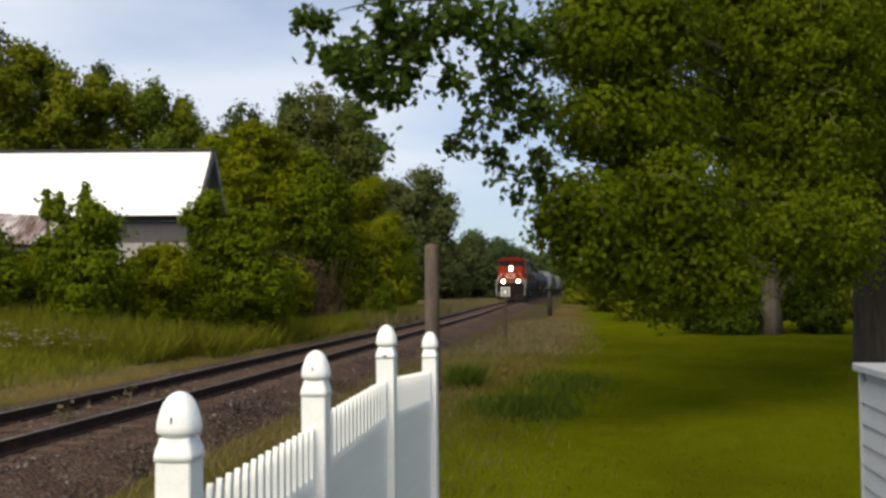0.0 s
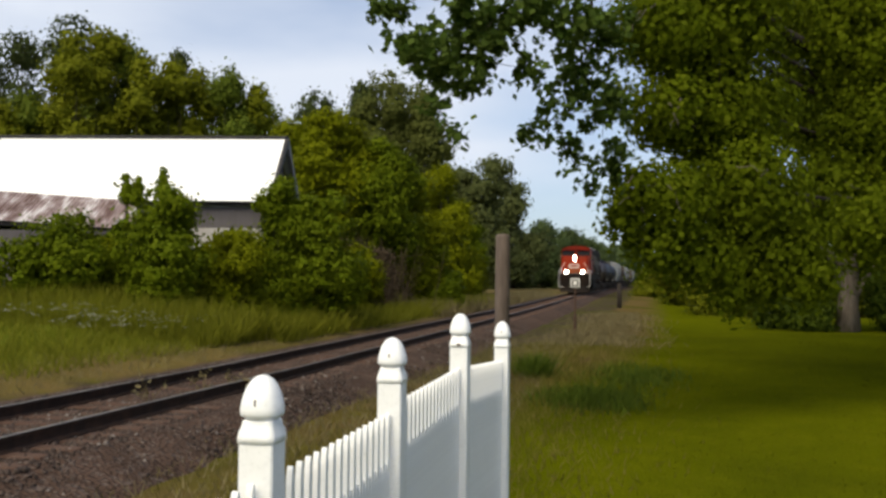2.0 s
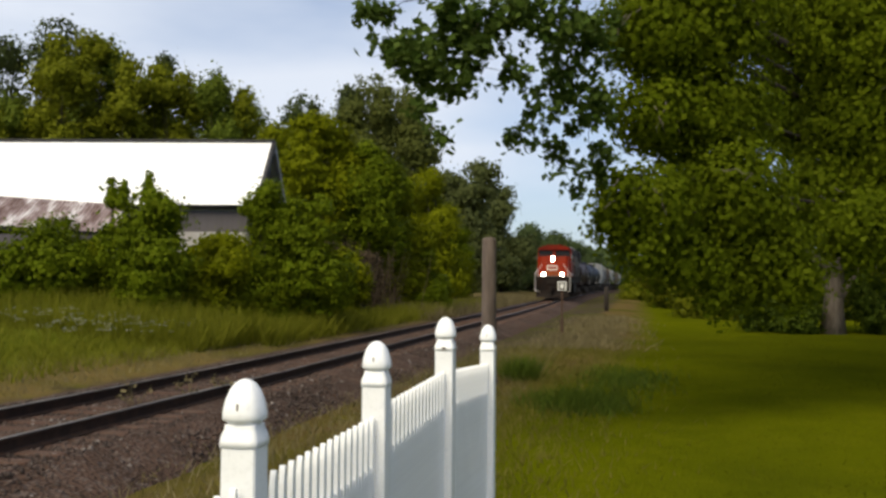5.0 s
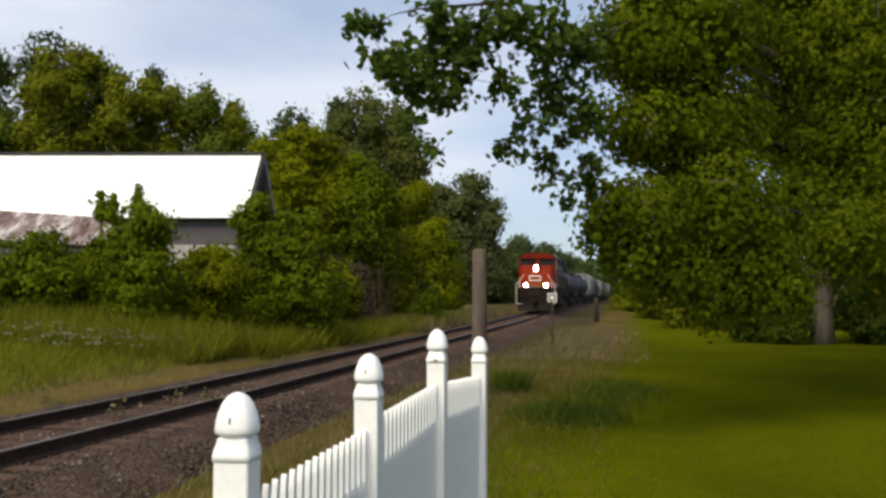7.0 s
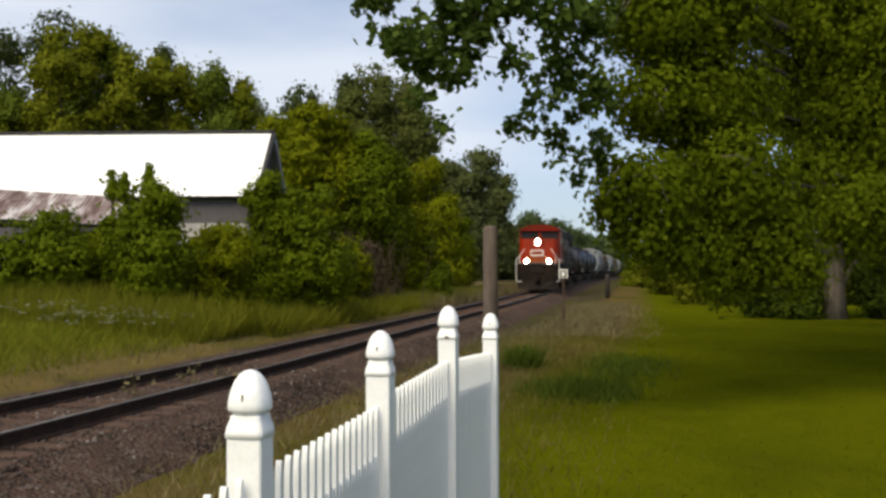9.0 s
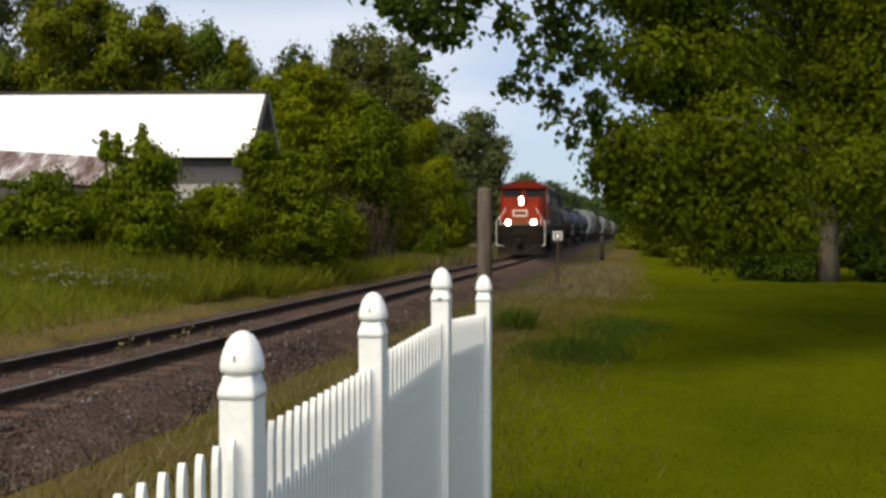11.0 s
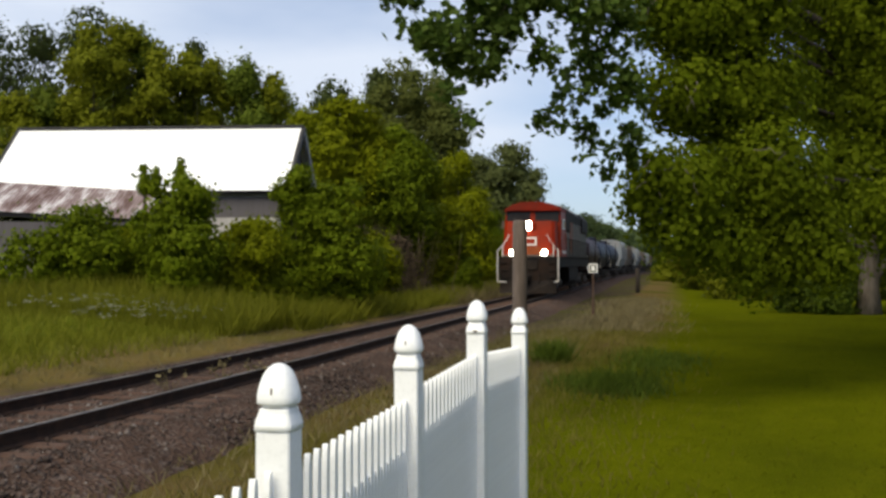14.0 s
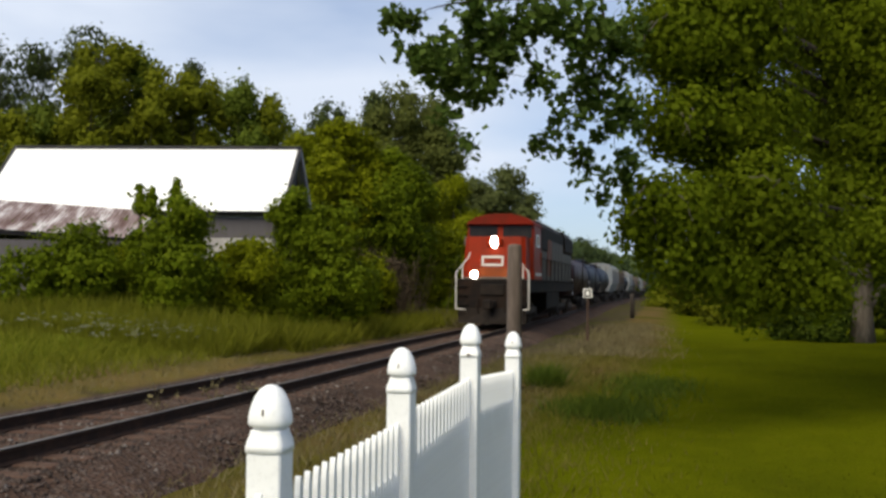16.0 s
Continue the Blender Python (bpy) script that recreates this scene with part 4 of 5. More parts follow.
for i, s in enumerate(BACK):
    wide = (s[0], s[1], s[2], s[3] * (1.4 if s[3] < 3 else 2.4))
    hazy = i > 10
    plant("tree", "tall tree with haze-greyed leaves at the edge of the wood" if hazy else "tall dark green tree in the wood behind the barn", wide, M_WOOD_HAZE if hazy else M_WOOD_GREEN if i in (4, 5, 7, 8) else M_WOOD_DARK,
          M_BARK, 1200 if i < 4 else 900, 16, 0.28, 0.34, 100 + i, 0.10, 0.28, "tree", "wood behind the barn", 0.62)
for i, s in enumerate(FILL):
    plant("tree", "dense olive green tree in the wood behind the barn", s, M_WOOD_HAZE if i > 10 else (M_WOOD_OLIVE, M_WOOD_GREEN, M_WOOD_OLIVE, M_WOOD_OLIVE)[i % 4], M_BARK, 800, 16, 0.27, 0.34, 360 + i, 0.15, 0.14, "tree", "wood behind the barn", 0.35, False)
for i in range(17):
    s = (-64 + 2.4 * i, 66 + 0.9 * i + (i * 7 % 5), (13.5 if i < 9 else 13.0 if i < 15 else 12.0) + (i * 5 % 4) * 0.6, 12.0)
    plant("tree", "olive green tree in the wood behind the barn", s, (M_WOOD_OLIVE, M_WOOD_GREEN, M_WOOD_OLIVE, M_WOOD_GREEN)[i % 4], M_BARK, 400, 14, 0.32, 0.40, 300 + i, 0.08, 0.22, "tree", "wood behind the barn", 0.5)
for i, s in enumerate(MIDDLE):
    plant("tree", "bushy yellow-green tree beside the track", (s[0], s[1], s[2], s[3] * 1.25), (M_LEAF_BRIGHT, M_LEAF_BRIGHT, M_LEAF_MID)[i % 3], M_BARK, 1250, 20, 0.18, 0.20, 140 + i, 0.40 if i in (1, 2) else 0.08, 0.16, "tree", "trees along the track", 0.4)
for i, s in enumerate(FAR_LEFT):
    plant("tree", "tree far along the track, leaves greyed with haze", (s[0], s[1], s[2], s[3] * 1.2), M_LEAF_HAZE if i < 3 else M_FAR_HAZE, M_BARK, 750, 15, 0.55, 0.6, 160 + i, 0.05, 0.35, "tree", "far trees along the track", 0.5)
for i, s in enumerate(SHRUBS):
    plant("shrub", "dense leafy shrub in front of the barn" if s[1] < 40 else "dense leafy shrub along the track", (s[0], s[1], s[2], s[3] * 1.35), M_LEAF_BRIGHT if i in (4, 5, 9, 11, 12) else M_LEAF_MID, M_BARK, 780, 20, 0.145, 0.15, 180 + i,
          0.05, 0.07, "shrub", "shrubs beyond the track", 0.35, False)
for x, y, h in ((-17.75, 31.7, 4.85), (-17.3, 31.7, 4.75), (-16.4, 31.8, 5.1)):
    plant("sapling", "slender sapling standing above the shrubs", (x, y, h, 0.42), M_LEAF_MID, M_BARK, 60, 10, 0.15, 0.08, int(400 - 10 * x), 0.80, 0.03, "sapling", "saplings among the shrubs", 0.6)
for i in range(9):
    s = (-25.5 + 1.5 * i, 33.2 + 0.55 * i, 2.3 + 0.25 * (i * 3 % 4), 2.6)
    plant("shrub", "low leafy shrub against the shed and barn", s, (M_LEAF_BRIGHT, M_LEAF_MID)[i % 2], M_BARK, 380, 14, 0.16, 0.18, 330 + i, 0.05, 0.06, "shrub", "shrubs beyond the track", 0.3, False)
for i, s in enumerate(RIGHT):
    plant("tree", "low olive green tree at the end of the lawn", (s[0], s[1], s[2], s[3] * 1.2), M_WOOD_OLIVE, M_BARK, 520, 14, 0.30, 0.34, 220 + i, 0.04, 0.14, "tree", "trees at the end of the lawn", 0.3)
plant("tree", "tree with a pale grey trunk at the edge of the lawn", (7.8, 44.9, 11.0, 10.0), M_LEAF_DARK, M_BARKPALE, 900, 13, 0.2, 0.30, 240, 0.24, 0.46, "tree", "", 0.3)
plant("tree", "tree with a pale grey trunk at the edge of the lawn", (12.8, 43.5, 10.0, 7.0), M_LEAF_DARK, M_BARKPALE, 500, 13, 0.2, 0.30, 241, 0.32, 0.3, "tree", "", 0.3)


def build_brushwood():
    """A thicket of bare brown stems under the trees, where the hedge opens."""
    rng = np.random.default_rng(52)
    b = thing("brushwood", "tangled thicket of bare brown twigs under the trees", "brushwood", pose(-14.2, 49.0, float(ground_z(-14.2, 49.0))))
    for k in range(4):
        s = Shape()
        for _ in range(45):
            x, y = rng.normal() * 0.55 + (k - 1.5) * 0.75, rng.normal() * 0.8 + (k - 1.5) * 0.6
            h = rng.uniform(1.2, 3.9)
            top = (x + rng.normal() * 0.6, y + rng.normal() * 0.6, h)
            s.tube(limb_path((x, y, -0.1), top, rng, 0.25, 4), [0.022, 0.018, 0.013, 0.006], 4, False)
            for _ in range(2):
                f = rng.uniform(0.4, 0.9)
                m = (x + (top[0] - x) * f, y + (top[1] - y) * f, h * f)
                s.tube(limb_path(m, (m[0] + rng.normal() * 0.5, m[1] + rng.normal() * 0.5, m[2] + rng.uniform(-0.2, 0.5)), rng, 0.2, 3), [0.012, 0.009, 0.005], 3, False)
        tagged(part("brush", s, M_BRUSH, b), kind="stuff")


build_brushwood()
for i, s in enumerate(((-14.7, 48.2, 3.5, 2.2), (-14.0, 50.4, 3.2, 2.4), (-14.4, 46.4, 2.6, 1.8))):
    plant("shrub", "withered brown shrub in the opening of the hedge", s, M_BRUSH, M_BARK, 420, 16, 0.14, 0.18, 470 + i, 0.05, 0.05, "shrub", "withered shrubs in the hedge", 0.4, False)
for i, s in enumerate(((6.3, 44.6, 2.6, 2.2), (4.9, 46.5, 2.0, 2.4), (9.6, 45.4, 2.2, 2.6))):
    plant("shrub", "dark shrub at the foot of a pale trunk", s, M_LEAF_DARK, M_BARK, 380, 16, 0.15, 0.16, 450 + i, 0.05, 0.05, "shrub", "shrubs under the trees", 0.35, False)


def build_far_woods():
    rng = np.random.default_rng(77)
    blobs = []
    for k in range(90):
        x = -30 + 5.2 * k + rng.normal() * 2
        y = 330 + rng.normal() * 18 + 0.2 * abs(x)
        h = rng.uniform(9, 15)
        blobs.append((x, y, h * 0.5, rng.uniform(4, 7), h * 0.5))
    for k in range(70):
        x = -75 - 5.5 * k + rng.normal() * 2
        h = rng.uniform(12, 19)
        blobs.append((x, 130 + rng.normal() * 15 + 0.1 * abs(x), h * 0.5, rng.uniform(4, 7), h * 0.5))
    pts, ways = cloud_of_leaves(blobs, 7000, 7, 1.1, rng)
    w = thing("far_woods", "far woods along the horizon, leaves greyed with haze", "woods", pose(0, 0, 0), kind="stuff")
    part("crowns", quads_mesh("crowns", leaves(pts, 2.1, rng, out=ways), M_FAR_HAZE), None, w)


build_far_woods()


# ---- grasses ----
def strip(x0, x1, y0, y1, n, rng, near=1.0):
    return np.column_stack([x0 + (x1 - x0) * rng.random(n), y0 + (y1 - y0) * rng.random(n) ** near])


def build_grasses():
    rng = np.random.default_rng(31)
    xy = strip(-2.4, 13, 7.5, 42, 115000, rng, 1.5)
    xy = xy[rng.random(len(xy)) < smooth01((xy[:, 0] + 2.4) / 2.6)]
    g = blades(xy, ground_z(*xy.T), 0.038, 0.006, rng, 0.6)
    tagged(new("lawn_grass", quads_mesh("lawn_grass", g, M_GRASS, 3)), "short mown green grass", "grass", kind="stuff")
    xy = np.concatenate([strip(-13.2, -30, 8, 75, 52000, rng, 1.2), strip(-11.6, -14, 8, 75, 9000, rng, 1.2)])
    g = blades(xy, ground_z(*xy.T), 0.36, 0.016, rng, 0.55)
    # taller growth along the foot of the shrubs
    xy = np.concatenate([strip(-11.6, -27, 25.5, 29.5, 12000, rng, 1.0), strip(-10.9, -12.6, 29, 75, 6500, rng, 1.2)])
    g = np.concatenate([g, blades(xy, ground_z(*xy.T), np.where(xy[:, 1] < 29.5, 0.85, 0.6) * (0.7 + 0.6 * smooth01((xy[:, 1] - 25) / 4)), 0.030, rng, 0.5)])
    tagged(new("meadow_weeds", quads_mesh("meadow_weeds", g, M_WEED, 3)), "tall green meadow grass and weeds", "weeds", kind="stuff")
    xy = np.concatenate([strip(-10.6, -12.6, 6, 90, 9000, rng, 1.2), strip(-5.2, -2.2, 3, 34, 7000, rng, 1.0)])
    g = blades(xy, ground_z(*xy.T), 0.16, 0.008, rng, 0.6)
    xy = np.column_stack([-1.9 + 0.75 * rng.normal(size=5200), 30 + 26 * rng.random(5200)])
    g2 = blades(xy, ground_z(*xy.T), 0.27, 0.014, rng, 0.6)
    xy = strip(-10.2, -13.4, 50, 105, 6500, rng, 1.0)
    g2 = np.concatenate([g2, blades(xy, ground_z(*xy.T), 0.75, 0.03, rng, 0.5)])
    tagged(new("dry_grass", quads_mesh("dry_grass", np.concatenate([g, g2]), M_DRY, 3)), "thin straw-coloured dry grass", "grass", kind="stuff")
    xy = np.column_stack([-2.6 + 1.05 * rng.normal(size=17000), 3 + 27 * rng.random(17000)])
    g = blades(xy, ground_z(*xy.T), 0.14, 0.008, rng, 0.5)
    tagged(new("verge_grass", quads_mesh("verge_grass", g, M_VERGE, 3)), "rough olive grass beside the gravel", "grass", kind="stuff")
    for cx, cy, sx, sy, n, h in ((-2.5, 21.4, 0.32, 0.5, 700, 0.46), (-1.1, 18.3, 0.75, 0.9, 1500, 0.27), (-0.4, 21.5, 0.8, 1.8, 1000, 0.2)):
        xy = np.column_stack([cx + sx * rng.normal(size=n) * 0.6, cy + sy * rng.normal(size=n) * 0.6])
        g = blades(xy, ground_z(*xy.T), h, 0.013, rng, 0.6)
        tagged(new("weed_clump", quads_mesh("weed_clump", g, M_LEAF_DARK, 3)), "clump of tall dark green weeds in the lawn", "weeds", "weed clumps", kind="stuff")
    # white umbels in the meadow
    c = np.column_stack([rng.uniform(-16.5, -12.6, 150), 22.5 + 7 * rng.random(150)])
    z = ground_z(*c.T) + rng.uniform(0.45, 0.65, 150)
    pts = np.repeat(np.column_stack([c, z]), 8, axis=0) + rng.normal(size=(1200, 3)) * np.array([0.05, 0.05, 0.012])
    tagged(new("meadow_flowers", quads_mesh("meadow_flowers", leaves(pts, 0.04, rng, 0, 2.0), M_FLOWER)), "small white umbel flowers in the tall grass", "flowers", kind="stuff")
    # weeds grown up between the rails
    for wx, wy in ((-7.25, 13.7), (-6.95, 14.9), (-6.55, 15.2)):
        w = thing("track_weed", "pale weed sprouting between the rails", "weed", pose(wx, wy, 0.1), "weeds between the rails")
        st = Shape()
        tips = []
        for k in range(7):
            a, r = rng.uniform(0, 6.283), rng.uniform(0.05, 0.22)
            e = (r * math.cos(a), r * math.sin(a), rng.uniform(0.15, 0.42))
            st.tube(limb_path((0, 0, 0), e, rng, 0.2, 4), [0.006, 0.005, 0.004, 0.002], 4)
            tips += [e] * 7
        tagged(part("stems", st, M_DRY, w), kind="stuff")
        pts = np.array(tips) + rng.normal(size=(49, 3)) * 0.035
        part("leaves", quads_mesh("leaves", leaves(pts, 0.055, rng), M_DRY), None, w)


build_grasses()


# ---- the train ----
def wheelset(r, parent, x, y, z):
    """An axle with two wheels, in its own space, so that it can roll."""
    w = part("wheelset", Shape().tube([(-0.85, 0, 0), (0.85, 0, 0)], 0.09, 8), M_UNDER, parent, at=pose(x, y, z))
    for sx in (-1, 1):
        prof = [(r + 0.025, -0.07), (r + 0.025, -0.04), (r, -0.035), (r, 0.06), (r * 0.82, 0.065), (r * 0.80, 0.03), (r * 0.30, 0.03), (r * 0.28, 0.08), (0.02, 0.08)]
        part("wheel", Shape().lathe(prof, 20, 0, pose(sx * 0.753, 0, 0, 0, 90 * sx, 0)), M_WHEEL, w)
        part("spoke_mark", Shape().box(-0.035 + sx * 0.80, 0.035 + sx * 0.80, -r * 0.7, r * 0.7, -0.02, 0.02), M_WHEEL, w)
    return w


def bogie(parent, y, axles, r, wheels):
    s = Shape()
    span = max(axles) - min(axles)
    for sx in (-1, 1):
        x = sx * 1.02
        s.box(x - 0.07, x + 0.07, y - span / 2 - 0.45, y + span / 2 + 0.45, r - 0.02, r + 0.24, 0.03)
        for a in axles:
            s.box(x - 0.10, x + 0.12, y + a - 0.17, y + a + 0.17, r - 0.20, r + 0.2, 0.03)
        for a in axles[:-1]:
            s.lathe([(0.10, 0), (0.10, 0.25)], 8, 0, pose(x, y + a + 0.75, r + 0.2))
    s.box(-1.0, 1.0, y - 0.3, y + 0.3, r, r + 0.3)
    part("bogie_frame", s, M_TRUCK, parent)
    for a in axles:
        wheels.append((wheelset(r, parent, 0, y + a, r), (0, y + a, r), r))


def build_locomotive():
    """Front at y = 0 facing -y, rail top at z = 0."""
    L = thing("locomotive", "red-orange diesel locomotive with black hood, headlights on", "locomotive")
    wheels = []
    # running gear and frame
    part("underframe", Shape().box(-1.5, 1.5, 0.25, 21.8, 1.45, 1.95, 0.03), M_BLACK, L)
    part("walkway_edge", Shape().box(-1.56, 1.56, 0.2, 21.8, 1.95, 2.03, 0.01), M_UNDER, L, "grimy walkway edge")
    pl = Shape().prism([(-1.5, 0.95), (-1.35, 0.28), (1.35, 0.28), (1.5, 0.95), (1.5, 1.95), (-1.5, 1.95)], -0.05, 0.30)
    pilot = part("pilot", pl, M_BLACK, L, "black front pilot plate")
    plow = Shape().add([(-1.45, -0.10, 0.15), (1.45, -0.10, 0.15), (1.45, -0.05, 0.80), (-1.45, -0.05, 0.80), (0.0, -0.60, 0.15), (0.0, -0.25, 0.80), (-1.45, 0.2, 0.15), (1.45, 0.2, 0.15), (1.45, 0.2, 0.8), (-1.45, 0.2, 0.8)],
                       [(0, 4, 5, 3), (4, 1, 2, 5), (3, 5, 2, 8, 9), (0, 6, 7, 1, 4), (0, 3, 9, 6), (1, 7, 8, 2)])
    part("snow_plow", plow, M_UNDER, pilot, "grimy dark snow plow")
    part("coupler", Shape().box(-0.18, 0.18, -0.75, 0.0, 0.82, 1.10, 0.04).box(-0.26, 0.10, -0.95, -0.65, 0.76, 1.16, 0.05), M_UNDER, pilot)
    for sx in (-1, 1):
        for k in range(4):
            part("front_step", Shape().box(sx * 1.28 - 0.22, sx * 1.28 + 0.22, -0.14, 0.12, 0.55 + 0.38 * k, 0.60 + 0.38 * k), M_UNDER, L, "grimy front step")
    part("drawbar_box", Shape().box(-0.5, 0.5, -0.12, -0.05, 1.35, 1.80, 0.02), M_UNDER, pilot)
    # nose: tapered, chamfered box
    def hull(x0, x1, z0, z1, y0, y1, slope, ch):
        a = [(-x0 + ch, y0, z0), (x0 - ch, y0, z0), (x0, y0 + ch, z0), (x0, y1, z0), (-x0, y1, z0), (-x0, y0 + ch, z0)]
        b = [(-x1 + ch, y0 + slope, z1), (x1 - ch, y0 + slope, z1), (x1, y0 + slope + ch, z1), (x1, y1, z1), (-x1, y1, z1), (-x1, y0 + slope + ch, z1)]
        return Shape().add(a + b, [(5, 4, 3, 2, 1, 0), (6, 7, 8, 9, 10, 11)] + [(i, (i + 1) % 6, 6 + (i + 1) % 6, 6 + i) for i in range(6)])
    nose = part("nose", hull(1.38, 1.30, 2.03, 3.86, 0.30, 2.3, 0.32, 0.18), M_RED, L, "red wide nose")
    part("nose_sill", Shape().box(-1.34, 1.34, 0.22, 0.32, 2.03, 2.12, 0.01), M_HOODSTRIPE, nose)
    # headlight pair with housing, low on the nose top
    hl = part("headlight", Shape().box(-0.34, 0.34, 0.36, 0.66, 3.42, 3.80, 0.05), M_RED, L)
    for dz in (-0.09, 0.12):
        part("lens", Shape().lathe([(0.0, 0.0), (0.13, 0.01), (0.135, -0.03)], 14, 0, pose(0, 0.35, 3.60 + dz, 90)), M_LAMP, hl, "lit headlight lens")
    for sx in (-1, 1):
        d = part("ditch_light", Shape().lathe([(0.15, 0.0), (0.15, 0.16), (0.08, 0.20)], 14, 0, pose(sx * 0.82, 0.14, 2.22, -90)), M_BLACK, L)
        part("lens", Shape().lathe([(0.0, 0.012), (0.150, 0.01), (0.155, -0.03)], 14, 0, pose(sx * 0.82, 0.14, 2.22, 90)), M_LAMP, d, "lit ditch light lens")
    # plain white emblem on the nose
    em = Shape()
    for x0, x1, z0, z1 in ((-0.55, 0.40, 2.60, 2.69), (-0.55, -0.46, 2.69, 2.95), (-0.55, 0.40, 2.95, 3.04), (0.31, 0.40, 2.69, 2.95)):
        em.box(x0, x1, -0.012, 0.012, z0 - 2.03, z1 - 2.03, 0.004)
    part("nose_emblem", em, M_GREYWHITE, nose, "plain white band emblem", at=pose(0, 0.282, 2.03, -9.9))
    part("centre_panel", Shape().box(-0.62, 0.62, -0.012, 0.006, 0.10, 0.50, 0.004), M_REDDUST, nose, "dusty orange-brown lower nose panel", at=pose(0, 0.292, 2.03, -9.9))
    part("nose_door", Shape().box(0.55, 1.0, -0.01, 0.01, 0.15, 1.6, 0.004), M_RED, nose, at=pose(0, 0.292, 2.03, -9.9))
    # cab
    cab = part("cab", hull(1.54, 1.48, 2.03, 4.46, 1.75, 4.6, 0.30, 0.10), M_RED, L, "red cab")
    part("cab_roof", Shape().prism([(-1.53, 4.42), (1.53, 4.42), (1.46, 4.58), (1.08, 4.80), (0.50, 4.94), (-0.50, 4.94), (-1.08, 4.80), (-1.46, 4.58)], 1.92, 4.75), M_REDGRIME, L, "dirty red rounded cab roof")
    for sx in (-1, 1):
        part("windshield", Shape().box(sx * 0.76 - 0.64, sx * 0.76 + 0.64, -0.012, 0.012, 0.0, 0.60, 0.008), M_GLASS, cab, "dark windshield", at=pose(0, 1.965, 3.86, -7.2))
        part("side_window", Shape().box(sx * 1.505 - 0.012, sx * 1.505 + 0.012, 2.7, 4.0, 3.5, 4.05, 0.006), M_GLASS, cab, "dark cab side window")
        part("mirror", Shape().box(sx * 1.64 - 0.05, sx * 1.64 + 0.05, 2.35, 2.40, 3.55, 3.95, 0.01), M_HOODSTRIPE, cab)
        part("side_stripe", Shape().box(sx * 1.53 - 0.012, sx * 1.53 + 0.012, 2.3, 4.5, 2.2, 2.34), M_GREYWHITE, cab)
    for sx in (-1, 1):
        part("wiper", Shape().box(sx * 0.6 - 0.015, sx * 0.6 + 0.015, -0.03, -0.015, 0.05, 0.46), M_BLACK, cab, at=pose(0, 1.965, 3.86, -7.2))
    part("roof_visor", Shape().box(-1.44, 1.44, 1.80, 2.02, 4.46, 4.52, 0.01), M_REDGRIME, cab, "dark red visor over the windshield")
    part("cab_side_panel", Shape().box(1.50, 1.56, 4.2, 4.5, 2.6, 3.3, 0.01), M_REDDUST, cab, "brown side panel")
    part("horn", Shape().tube([(0.0, 5.0, 4.84), (0.0, 5.4, 4.88)], [0.11, 0.04], 8).tube([(0.2, 5.0, 4.84), (0.2, 5.4, 4.88)], [0.10, 0.04], 8), M_UNDER, L)
    # long hood with vents, fans and stripes
    part("hood", Shape().box(-1.42, 1.42, 4.6, 20.9, 2.03, 4.10, 0.03), M_HOOD, L, "dusty dark grey-brown engine hood")
    part("hood_top", Shape().prism([(-1.44, 4.06), (1.44, 4.06), (1.46, 4.55), (1.20, 4.82), (-1.20, 4.82), (-1.46, 4.55)], 4.62, 20.9), M_BLACK, L, "black upper hood")
    for sx in (-1, 1):
        # pale tube draws the sky's reflection on the black roof edge
        part("roof_edge_glint", Shape().tube([(sx * 1.22, 4.8, 4.83), (sx * 1.22, 20.8, 4.83)], 0.035, 6), M_GREYWHITE, L, "pale strip painting a sky glint along the roof edge")
    part("dynamic_brake_box", Shape().box(-1.50, 1.50, 4.75, 7.6, 3.35, 4.70, 0.16), M_BLACK, L)
    part("radiator_box", Shape().prism([(-1.12, 3.3), (1.12, 3.3), (1.54, 3.75), (1.54, 4.5), (1.3, 4.86), (-1.3, 4.86), (-1.54, 4.5), (-1.54, 3.75)], 15.6, 20.6), M_BLACK, L, "black flared radiator section")
    for sx in (-1, 1):
        for k in range(9):
            y = 7.9 + k * 0.86
            part("hood_door", Shape().box(sx * 1.425 - 0.014, sx * 1.425 + 0.014, y, y + 0.80, 2.25, 4.1, 0.01), M_REDDUST if k in (0, 1) else M_HOOD, L)
        for k, y in enumerate((7.9, 9.6, 11.3, 13.0, 14.3)):
            o = [(y, 2.25), (y + 0.22, 2.25), (y + 1.1, 4.0), (y + 0.88, 4.0)]
            m = Matrix(((0, sx * 1, 0, sx * 1.45), (1, 0, 0, 0), (0, 0, 1, 0), (0, 0, 0, 1)))
            part("slanted_stripe", Shape().prism(o, -0.006, 0.006, m), M_HOODSTRIPE, L, "dirty white slanted stripe")
    part("exhaust_stack", Shape().box(-0.45, 0.45, 9.3, 10.3, 4.80, 5.02, 0.04), M_UNDER, L)
    for y in (16.5, 18.0, 19.5):
        part("radiator_fan", Shape().lathe([(0.66, 0), (0.66, 0.12), (0.60, 0.12), (0.58, 0.05), (0.05, 0.08)], 18, 0, pose(0, y, 4.86)), M_UNDER, L)
    # handrails: posts and bars, white at the front corners
    for sx in (-1, 1):
        h = Shape()
        h.tube([(sx * 1.56, -0.06, 0.75), (sx * 1.56, -0.06, 2.30), (sx * 1.05, 0.05, 2.95), (sx * 0.98, 0.05, 3.15)], 0.032, 7)
        h.tube([(sx * 1.56, -0.06, 0.75), (sx * 1.10, -0.08, 0.72)], 0.03, 7)
        h.tube([(sx * 1.30, -0.02, 2.03), (sx * 1.30, 0.0, 2.62)], 0.025, 6)
        part("front_handrail", h, M_GREYWHITE, L, "white front handrail")
        side = Shape().tube([(sx * 1.52, 4.8, 3.05), (sx * 1.52, 21.6, 3.05)], 0.022, 6)
